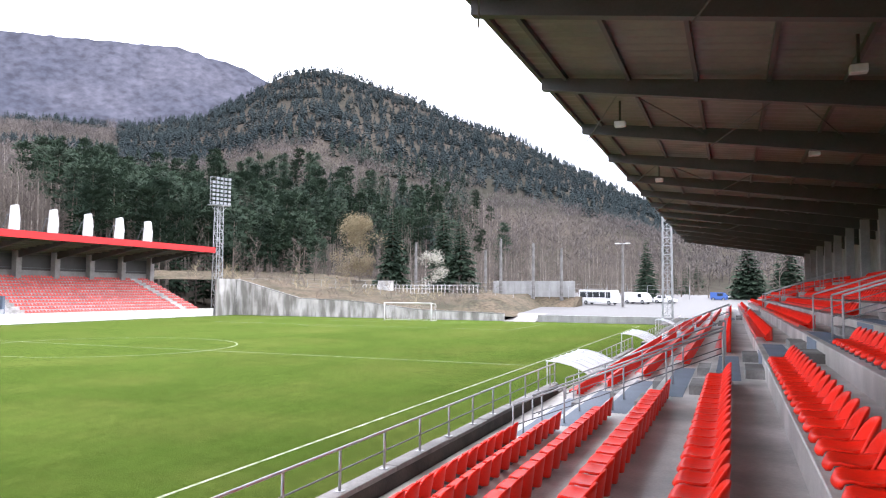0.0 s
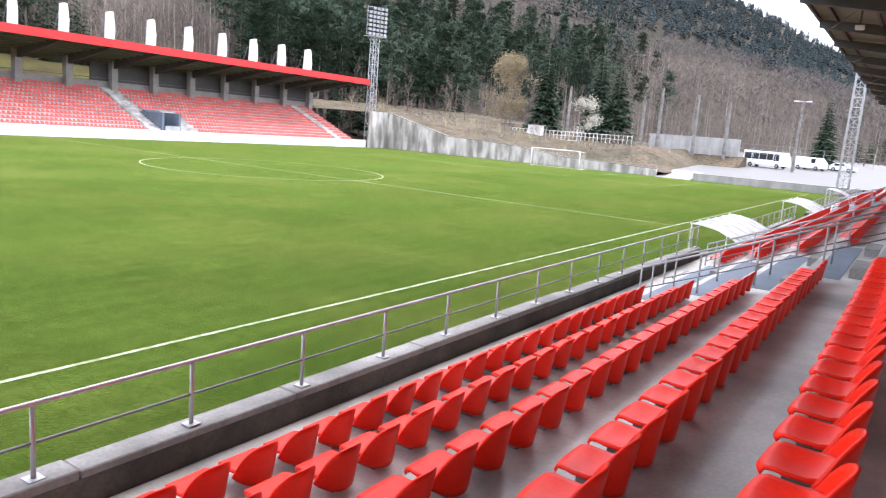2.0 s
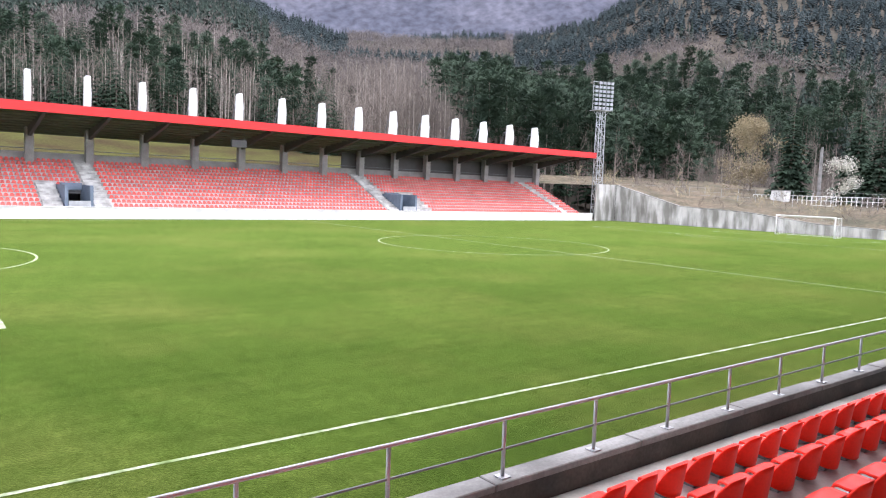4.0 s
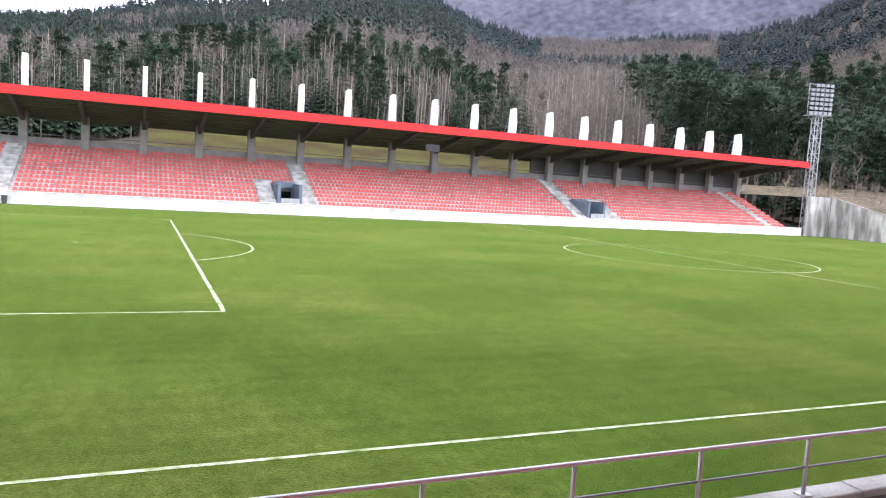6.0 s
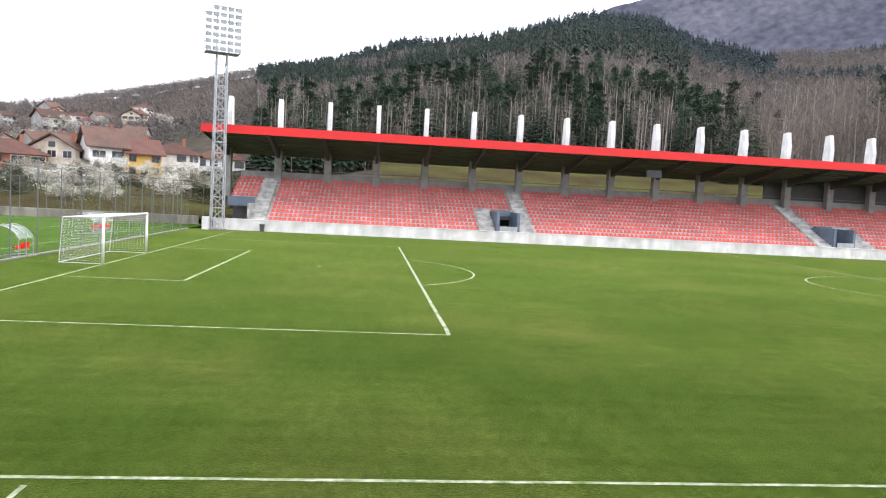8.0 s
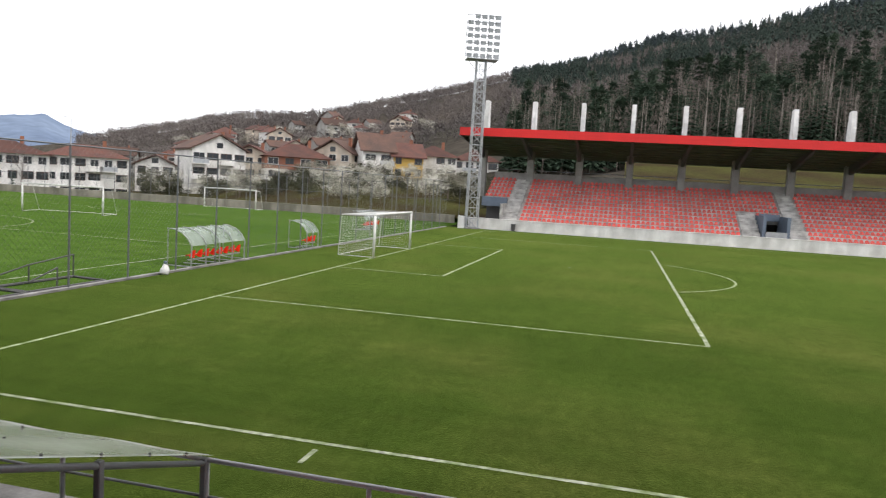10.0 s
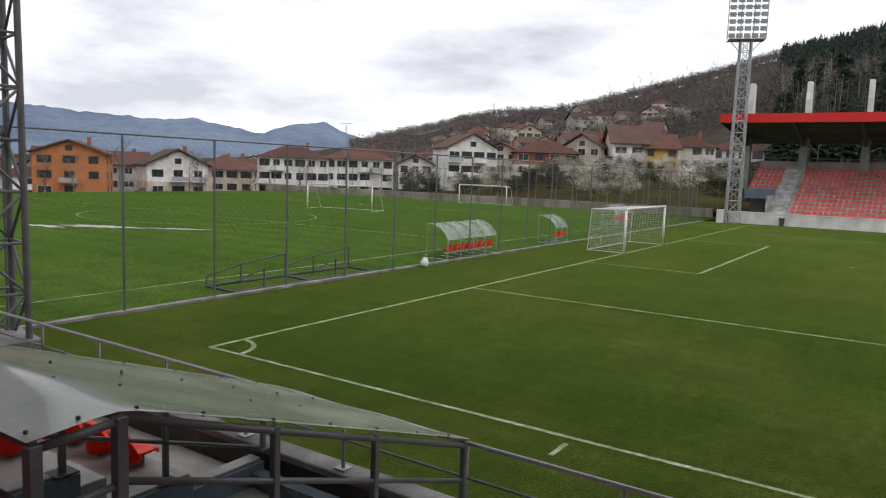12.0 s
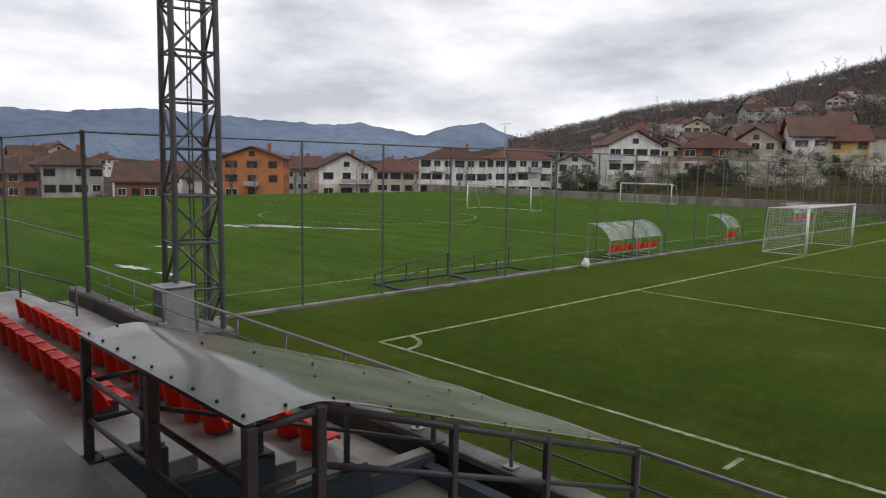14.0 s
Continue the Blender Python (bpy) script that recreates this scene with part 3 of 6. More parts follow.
def far_stand():
    s = empty("far_stand", 50, FW, 0, "terraced concrete stand behind a whitewashed front wall", "grandstand", kind="structure")
    part("front_wall", boxed(-52.5, 55.5, 0, 0.3, -0.3, 1.15, bevel=0.02), M_white_wall, s, "whitewashed stained concrete wall")
    for k in range(27):
        part("coping", boxed(-52.5 + k * 4 + 0.01, -48.5 + k * 4 - 0.01, -0.05, 0.36, 1.152, 1.22, bevel=0.015), M_white_wall, s)
    wells = [(-21.9, -19.6), (18.2, 20.6)]
    spans = [(-49.0, -21.9), (-19.6, 18.2), (20.6, 54.0)]
    part("walkway", boxed(-52, 55, 0.3, 1.4, 0.2, 0.75), M_concrete, s)
    for i in range(12):
        y, z = 1.2 + i * 0.92, 1.15 + i * 0.405
        for a, b in (spans if i < 5 else [(-49.0 if i < 6 else -52.0, 54.0)]):
            part("step", boxed(a, b, y, y + 0.94, z - 0.8, z), M_concrete, s)
    for a, b in wells:
        part("well_wall", boxed(a - 0.15, a + 0.15, 1.2, 6.0, 0.3, 3.3), M_blue_wall, s)
        part("well_wall", boxed(b - 0.15, b + 0.15, 1.2, 6.0, 0.3, 3.3), M_blue_wall, s)
        part("well_lintel", boxed(a + 0.15, b - 0.15, 5.2, 5.8, 2.75, 3.5), M_blue_wall, s, "blue-grey lintel over the passage")
        part("well_floor", boxed(a + 0.15, b - 0.15, 0.6, 10, 0.1, 0.3), M_concrete, s)
        # Dark panel added as the shade inside the passage.
        part("passage_shade_panel", boxed(a - 0.4, b + 0.4, 9.8, 10.1, 0.1, 3.4), M_roof_steel, s)
        part("passage_gate", boxed(a + 0.15, b - 0.15, 0.95, 1.0, 1.15, 1.75), M_mast, s)
    stairs = [(-49.0, -47.4), (-19.3, -17.7), (-23.9, -22.2), (16.4, 18.0), (20.8, 23.0), (49.6, 50.9)]
    half = (-23.9, 20.8)
    for a, b in stairs:
        bm = bmesh.new()
        top = 12 if a not in half else 6
        for i in range(top * 2):
            y, z = 1.0 + i * 0.46, 1.05 + i * 0.2025
            box(bm, a, b, y, y + 0.5, z - 0.3, z + 0.14)
        part("stair_flight", bm, M_concrete, s, "pale concrete stair flight")
    seats = []
    for i in range(12):
        y, z = FW + 1.2 + i * 0.92 + 0.38, 1.15 + i * 0.405
        x = -1.8
        while x < 103.6:
            lx = x - 50
            free = all(not (a - 0.25 < lx < b + 0.25) for a, b in stairs if not (a in half and i >= 6)) and (i >= 5 or all(not (a - 0.3 < lx < b + 0.3) for a, b in wells)) and not (i < 6 and lx < -47)
            if free:
                seats.append((x, y, z, math.pi, 0.97, 1.0))
            x += 0.5
    tagged(scatter("far_seat_rows", SEAT_LOW, seats, M_seat_far), "thousands of pale red seats in rows", "seats", kind="stuff")
    part("passage_lintel", boxed(-52.0, -49.05, 4.7, 5.2, 2.5, 3.55), M_blue_wall, s, "blue-grey lintel over the end passage")
    part("passage_side", boxed(-49.15, -49.0, 0.6, 6.0, 0.2, 2.9), M_concrete, s)
    # Another dark sheet that stands for the unlit inside of the end passage.
    part("passage_shade_panel", boxed(-52.0, -49.15, 8.0, 8.2, 0.1, 3.0), M_roof_steel, s)
    sb = empty("hanging_speaker", 46.5, 70.0, 8.2, "dark loudspeaker cabinet hung under the stand roof", "loudspeaker")
    part("cabinet", boxed(-0.9, 0.9, -0.2, 0.2, 0.0, 0.85, bevel=0.03), M_roof_steel, sb)
    for q in (-0.7, 0.7):
        part("hanger", tube(bmesh.new(), (q, 0, 0.85), (q, 0, 2.2), 0.02, 5), M_painted_steel, sb)
    bn = empty("litter_bin", 2.6, 66.3, 0.0, "small dark litter bin before the white wall", "bin")
    part("bucket", tube(bmesh.new(), (0, 0, 0), (0, 0, 0.75), 0.2, 12, 0.26), M_roof_steel, bn)
    part("rim", tube(bmesh.new(), (0, 0, 0.75), (0, 0, 0.8), 0.29, 12), M_painted_steel, bn)
    cb = empty("switch_box", -3.0, 65.4, 0.0, "white metal switch box at the mast's foot", "cabinet")
    part("body", boxed(-0.35, 0.35, -0.25, 0.25, 0.0, 1.35, bevel=0.02), M_white, cb)
    part("door", boxed(-0.3, 0.3, -0.27, -0.252, 0.1, 1.25), M_white, cb)
    # back parapet and columns
    part("back_parapet", boxed(-52, 54, 12.4, 12.6, 5.2, 6.7), M_col, s)
    part("back_wall", boxed(15.5, 54, 12.7, 12.9, 5.2, 8.9), M_roof_steel, s, "dark flat back wall")
    part("back_rail", boxed(-52, 54, 12.2, 12.26, 7.0, 7.08), M_painted_steel, s)


far_stand()


def far_roof():
    r = empty("far_roof", 50, FW, 0, "cantilever stand roof with a bright red fascia", "roof", kind="structure")
    y0, y1, z0, z1 = 1.3, 16.5, 10.35, 8.55
    xa, xb = -54.3, 57.0

    def zz(y):
        return z0 + (z1 - z0) * (y - y0) / (y1 - y0)
    part("fascia", boxed(xa, xb, y0 - 0.15, y0, z0 - 0.12, z0 + 0.78), M_red, r, "bright red painted fascia")
    part("end_fascia", prism(bmesh.new(), [(y0, z0 - 0.1), (y0, z0 + 0.7), (y1, z1 + 0.7), (y1, z1 + 0.1)], "x", xa, xa + 0.12), M_roof_steel, r)
    part("end_fascia", prism(bmesh.new(), [(y0, z0 - 0.1), (y0, z0 + 0.7), (y1, z1 + 0.7), (y1, z1 + 0.1)], "x", xb - 0.12, xb), M_roof_steel, r)
    part("sheeting", prism(bmesh.new(), [(y0, z0 + 0.3), (y1, z1 + 0.3), (y1, z1 + 0.4), (y0, z0 + 0.4)], "x", xa + 0.12, xb - 0.12), M_roof_steel, r)
    for k in range(10):
        y = y0 + 0.6 + k * 1.5
        part("purlin", boxed(xa + 0.15, xb - 0.15, y - 0.06, y + 0.06, zz(y) + 0.1, zz(y) + 0.29), M_roof_under, r)
    for k in range(19):
        x = -53.4 + 5.95 * k
        part("rafter", prism(bmesh.new(), [(y0 + 0.1, z0 + 0.29), (y0 + 0.1, z0 - 0.05), (11.3, zz(11.3) - 0.85), (12.3, zz(12.3) - 0.85), (12.3, zz(12.3) + 0.29)], "x", x - 0.17, x + 0.17), M_roof_steel, r)
        part("column", boxed(x - 0.42, x + 0.42, 11.2, 12.1, 3.5, zz(12) + 0.2, bevel=0.02), M_col, r)
        part("pylon", prism(bmesh.new(), [(11.9, zz(12) + 0.3), (13.5, zz(13.5) + 0.3), (13.0, 15.4), (12.0, 15.5), (11.6, 13.5)], "x", x - 0.25, x + 0.25), M_white, r, "white painted concrete pylon")
        bm = bmesh.new()
        tube(bm, (x, 13.2, 14.2), (x, 13.9, 14.2), 0.09, 6)
        tube(bm, (x, 13.8, 14.2), (x, 16.3, zz(16.3) + 0.5), 0.05, 5)
        part("tie_rod", bm, M_painted_steel, r)


far_roof()


# ---- floodlight masts ----
def lattice(bm, w0, w1, h, bays, leg, brace):
    c = [(-1, -1), (1, -1), (1, 1), (-1, 1)]

    def at(i, z):
        w = (w0 + (w1 - w0) * z / h) / 2
        return Vector((c[i][0] * w, c[i][1] * w, z))
    for i in range(4):
        tube(bm, at(i, 0), at(i, h), leg, 8)
        j = (i + 1) % 4
        for k in range(bays):
            za, zb = h * k / bays, h * (k + 1) / bays
            tube(bm, at(i, za), at(j, za), brace, 5)
            if (k + i) % 2:
                tube(bm, at(i, za), at(j, zb), brace, 5)
            else:
                tube(bm, at(j, za), at(i, zb), brace, 5)


def mast(x, y, z, turn, w, h, bays, mat, label, lamps=True):
    m = empty("floodlight_mast", 0, 0, 0, label, "floodlight mast")
    bm = bmesh.new()
    lattice(bm, w, w * 0.8, h, bays, 0.075, 0.035)
    part("lattice", bm, mat, m)
    bm = bmesh.new()
    for k in range(int(h / 0.35)):
        tube(bm, (-0.16, 0, 0.2 + k * 0.35), (0.16, 0, 0.2 + k * 0.35), 0.012, 4)
    tube(bm, (-0.17, 0, 0), (-0.17, 0, h), 0.02, 5)
    tube(bm, (0.17, 0, 0), (0.17, 0, h), 0.02, 5)
    part("ladder", bm, mat, m)
    part("base_block", boxed(-w * 0.7, w * 0.7, -w * 0.7, w * 0.7, -0.3, 0.12, bevel=0.03), M_cap, m)
    if lamps:
        rack = part("lamp_rack", boxed(-1.7, 1.7, -0.9, 0.9, h - 0.08, h), mat, m)
        for k in range(7):
            part("rack_bar", tube(bmesh.new(), (-1.8, -0.25, h + 0.25 + k * 0.72), (1.8, -0.25, h + 0.25 + k * 0.72), 0.04, 5), mat, rack)
        for xx in (-1.8, -0.6, 0.6, 1.8):
            part("rack_post", tube(bmesh.new(), (xx, -0.25, h), (xx, -0.25, h + 4.7), 0.045, 5), mat, rack)
        for s in (-1, 1):
            part("rack_strut", tube(bmesh.new(), (s * 0.5, 0, h - 1.2), (s * 1.5, 0, h - 0.08), 0.04, 5), mat, rack)
        for k in range(7):
            for q in range(5):
                if (k, q) in ((6, 0),):
                    continue
                lx, lz = -1.44 + q * 0.72, h + 0.3 + k * 0.68
                fl = part("floodlight", prism(bmesh.new(), [(-0.72, lz - 0.25), (-0.78, lz + 0.18), (-0.42, lz + 0.25), (-0.36, lz - 0.02)], "x", lx - 0.27, lx + 0.27), M_painted_steel, m)
                part("lens", prism(bmesh.new(), [(-0.725, lz - 0.23), (-0.785, lz + 0.16), (-0.80, lz + 0.16), (-0.74, lz - 0.23)], "x", lx - 0.25, lx + 0.25), M_lens, fl)
    m.matrix_world = pose(x, y, z, 0, 0, turn)
    return m


M_lens = material("lamp_glass", (0.42, 0.44, 0.46), 0.2, 0.1, 20, 2, 0)
mast(-2.0, 66.0, 0.0, 20, 1.25, 18.2, 16, M_mast, "tall galvanised lattice mast with a rack of floodlights")
mast(107.9, 68.0, 0.0, -20, 1.25, 18.2, 16, M_mast, "tall galvanised lattice mast with a rack of floodlights")
mast(-3.55, -3.1, 0.1, 170, 1.12, 18.2, 16, M_painted_steel, "dark grey lattice mast close to the stand")
mast(110.0, -3.0, 0.1, -170, 1.25, 18.2, 16, M_mast, "lattice floodlight mast at the stand's end")


# ---- goals, fence, training pitch ----
def goal(x, y, z, turn, net, label, grp="goals", depth=1.9, hang=0.55):
    g = empty("football_goal", 0, 0, 0, label, "goal", grp)
    for s in (-3.66, 3.66):
        part("post", tube(bmesh.new(), (0, s, 0), (0, s, 2.5), 0.072, 10), M_white, g, smooth=True)
    part("crossbar", tube(bmesh.new(), (0, -3.73, 2.5), (0, 3.73, 2.5), 0.072, 10), M_white, g, smooth=True)
    bm = bmesh.new()
    for s in (-3.66, 3.66):
        for p, q in (((0, s, 0.03), (-depth, s, 0.03)), ((-depth, s, 0.03), (-depth * hang, s, 2.4)), ((-depth * hang, s, 2.4), (0, s, 2.48))):
            tube(bm, p, q, 0.018, 6)
    tube(bm, (-depth, -3.66, 0.03), (-depth, 3.66, 0.03), 0.018, 6)
    tube(bm, (-depth * hang, -3.66, 2.4), (-depth * hang, 3.66, 2.4), 0.02, 6)
    part("back_frame", bm, M_white, g)
    if net:
        bm = bmesh.new()
        step, r = 0.16, 0.0028

        def line(p, q):
            tube(bm, p, q, r, 3)
        top, bot = (-depth * hang, 2.4), (-depth, 0.03)
        k = int(7.32 / step)
        for i in range(k + 1):
            s = -3.66 + 7.32 * i / k
            line((0, s, 2.48), (top[0], s, top[1]))
            line((top[0], s, top[1]), (bot[0], s, bot[1]))
        for i in range(18):
            f = i / 17
            x1, z1 = top[0] + (bot[0] - top[0]) * f, top[1] + (bot[1] - top[1]) * f
            line((x1, -3.66, z1), (x1, 3.66, z1))
            for s in (-3.66, 3.66):
                line((0, s, 2.45 * (1 - f) + 0.02), (x1, s, z1))
        for i in range(8):
            f = i / 7
            line((top[0] * f, -3.66, 2.48 - 0.08 * f), (top[0] * f, 3.66, 2.48 - 0.08 * f))
        for i in range(13):
            f = i / 12
            for s in (-3.66, 3.66):
                line((-depth * f, s, 0.03), (top[0] * f, s, 2.48 - 0.08 * f))
        part("net", bm, M_net, g, "white knotted net")
    g.matrix_world = pose(x, y, z, 0, 0, turn)
    return g


goal(0, HALF, 0, 0, True, "white football goal with net on the goal line", depth=2.2, hang=0.93)
goal(LENGTH, HALF, 0, 180, True, "white football goal with net before a concrete wall", depth=2.0, hang=0.85)
FENCE_X = -4.85


def fence():
    f = empty("pitch_fence", FENCE_X, 0, 0, "tall chain-link fence on grey steel posts", "fence")
    y0, y1, step = -5.05, 66.0, 3.1
    k = 0
    y = 0.92 - 2 * step
    bm = bmesh.new()
    while y < y1:
        if y > y0:
            part("post", tube(bmesh.new(), (0, y, 0), (0, y, 5.0), 0.035, 8), M_painted_steel, f)
        y += step
    part("top_rail", tube(bmesh.new(), (0, y0, 5.0), (0, y1, 5.0), 0.028, 6), M_painted_steel, f)
    part("kerb", boxed(-0.12, 0.12, y0, y1, -0.2, 0.07), M_cap, f)
    wires = bmesh.new()
    d = 0.24
    yy = y0
    while yy < y1 + 5:
        for s in (1, -1):
            a, b = yy, yy + s * 5.0
            z0, z1 = 0.08, 4.98
            if b > y1:
                z1, b = z0 + (y1 - a) * 0.98, y1
            if b < y0:
                z1, b = z0 + (a - y0) * 0.98, y0
            if a <= y1 and z1 > z0:
                tube(wires, (0, a, z0), (0, b, z1), 0.002, 3)
        yy += d
    part("mesh", wires, M_wire, f, "thin wire mesh")


fence()
tagged(part("training_pitch", sheet(bmesh.new(), -75, FENCE_X - 0.12, -25, 118, 0.003, 20, 30), M_turf2), "green artificial training pitch", "pitch", kind="structure")


# ---- covered stairwell beside the camera's block ----
def stairwell():
    x0, x1 = WELLS[0]
    wide = x0 - x1
    w = empty("stairwell_canopy", x1, PAR_Y, 0, "bent polycarbonate canopy on a grey steel frame, wet with rain", "canopy")
    prof = [(0.06, 1.785), (-0.5, 1.985), (-1.2, 2.23), (-1.9, 2.475), (-2.6, 2.72), (-3.2, 2.93), (-3.42, 3.0), (-3.52, 3.022), (-3.64, 3.022), (-3.98, 2.995)]

    def sheet_z(y):
        return lerp_table([(a, b) for a, b in prof[::-1]], y)
    bm = bmesh.new()
    n = 26
    rows = []
    for (ya, za), (yb, zb) in zip(prof, prof[1:]):
        k = max(1, int((ya - yb) / 0.18))
        for j in range(k):
            rows.append((ya + (yb - ya) * j / k, za + (zb - za) * j / k))
    rows.append(prof[-1])
    grid = []
    for y, z in rows:
        row = []
        for i in range(n + 1):
            x = 0.03 + (wide - 0.06) * i / n
            dent = 0.016 * noise.noise(Vector((x * 0.9, y * 1.3, 4.0))) + 0.007 * math.sin(x * 4.8)
            edge = min(1.0, i / 3, (n - i) / 3, max(0.0, (y + 3.98) / 0.5))
            row.append(bm.verts.new((x, y, z - 0.004 + dent * edge)))
        grid.append(row)
    for a, b in zip(grid, grid[1:]):
        for i in range(n):
            bm.faces.new((a[i], b[i], b[i + 1], a[i + 1]))
    bmesh.ops.solidify(bm, geom=bm.faces[:], thickness=0.01)
    part("sheet", bm, M_canopy, w, "greenish translucent sheet", smooth=True)
    screws = [(wide * f, y) for f in (0.012, 0.335, 0.665, 0.988) for y in (-0.25, -0.75, -1.3, -1.85, -2.4, -2.95, -3.38)]
    screws += [(wide * (0.03 + 0.94 * k / 8), -3.93) for k in range(9)] + [(wide * 0.012, -3.7), (wide * 0.988, -3.7)]
    for sx, sy in screws:
        part("rivet", tube(bmesh.new(), (sx, sy, sheet_z(sy) - 0.02), (sx, sy, sheet_z(sy) + 0.012), 0.011, 6), M_roof_steel, w)
    line = [(-0.02, 1.76), (-3.46, 2.985), (-3.94, 2.965)]

    def bars(name, s, drop, r):
        for (ya, za), (yb, zb) in zip(line, line[1:]):
            part(name, tube(bmesh.new(), (s, ya, za - drop), (s, yb, zb - drop), r, 8), M_painted_steel, w, smooth=True)
    ground = {0.0: ((-0.02, PAR_Z, 0.027), (-1.36, TREAD_Z[0], 0.027), (-2.41, TREAD_Z[1], 0.027), (-3.5, TREAD_Z[2], 0.033), (-3.94, TREAD_Z[2], 0.034)),
              wide: ((-0.14, PAR_Z, 0.027), (-1.40, 1.15, 0.027), (-2.42, 1.59, 0.027), (-3.5, 1.95, 0.03), (-3.94, 1.95, 0.034))}
    for s, posts in ground.items():
        bars("edge_bar", s, 0.028, 0.026)
        bars("mid_rail", s, 0.37, 0.022)
        if s:
            bars("low_rail", s, 0.70, 0.022)
        for y, zb, h in posts:
            po = part("post", boxed(s - h, s + h, y - h, y + h, zb, sheet_z(y) - 0.035, bevel=0.006), M_painted_steel, w)
            part("foot_plate", boxed(s - 0.1, s + 0.1, y - 0.1, y + 0.1, zb, zb + 0.014), M_roof_steel, po)
            for a, b in ((-0.075, -0.075), (-0.075, 0.075), (0.075, -0.075), (0.075, 0.075)) if h > 0.033 else ():
                part("bolt", tube(bmesh.new(), (s + a, y + b, zb + 0.014), (s + a, y + b, zb + 0.03), 0.012, 6), M_roof_steel, po)
    mid = wide * 0.5
    part("post", boxed(mid - 0.04, mid + 0.04, -3.98, -3.90, 1.95, 2.95, bevel=0.006), M_painted_steel, w)
    for z, r in ((2.965, 0.026), (2.63, 0.022), (2.29, 0.022)):
        part("back_rail", tube(bmesh.new(), (0, -3.94, z), (wide, -3.94, z), r, 8), M_painted_steel, w, smooth=True)
    # the well itself: blue-grey upstands stepped with the treads, pale tops, stairs going down
    walls = empty("stairwell", x0, -9, 0, "blue-grey painted stairwell with concrete copings", "stairwell", kind="structure")
    levels = [(-5.3, -6.25, 0.98), (-6.25, -7.42, 1.12), (-7.42, -8.45, 1.57), (-8.45, -9.2, 1.92)]
    for sa, sb in ((-0.14, 0.08), (x1 - x0 - 0.08, x1 - x0 + 0.14)):
        for ya, yb, z in levels:
            part("side_wall", boxed(sa, sb, yb + 9, ya + 9 - 0.004, -0.6, z), M_blue_wall, walls)
            part("wall_coping", boxed(sa - 0.004, sb - 0.06 if sa < 0 else sb + 0.004, yb + 9 + 0.004, ya + 9 - 0.008, z + 0.002, z + 0.028, bevel=0.006), M_concrete, walls, "pale bare concrete top")
    part("back_wall", boxed(0.08, x1 - x0 - 0.08, -0.23, 0.0, -0.2, 1.92), M_blue_wall, walls)
    part("wall_coping", boxed(0.084, x1 - x0 - 0.084, -0.228, 0.04, 1.922, 1.948, bevel=0.006), M_concrete, walls, "pale bare concrete top")
    part("front_wall", boxed(0.08, x1 - x0 - 0.08, 3.5, 3.66, -0.6, 0.9), M_blue_wall, walls)
    for i in range(7):
        part("stair", boxed(0.1, x1 - x0 - 0.1, TREAD_Y[0] + 9 - 0.3 * i - 0.3, TREAD_Y[0] + 9 - 0.3 * i, -0.9, 0.55 - 0.16 * i, bevel=0.008), M_cap, walls)


stairwell()


def stand_end():
    """Left end of the near stand: side rails and a landing."""
    railing("end_railing", "dark steel railing at the end of the stand", [(-2.38, -6.18, 1.76), (-6.1, -6.66, 1.76)], [(-2.38, -6.18, 1.76), (-5.2, -6.55, 1.76)], 1.0, 0.5, 0.026, M_painted_steel)
    c = empty("electric_cabinet", -2.95, -3.85, 0, "grey sheet-metal electric cabinet beside the mast", "cabinet")
    part("body", boxed(-0.3, 0.3, -0.4, 0.35, 0.0, 1.4, bevel=0.02), M_lens, c)
    part("lid", boxed(-0.34, 0.34, -0.44, 0.39, 1.402, 1.45, bevel=0.01), M_mast, c)
    part("door", boxed(0.3, 0.318, -0.35, 0.3, 0.12, 1.32), M_lens, c)


stand_end()


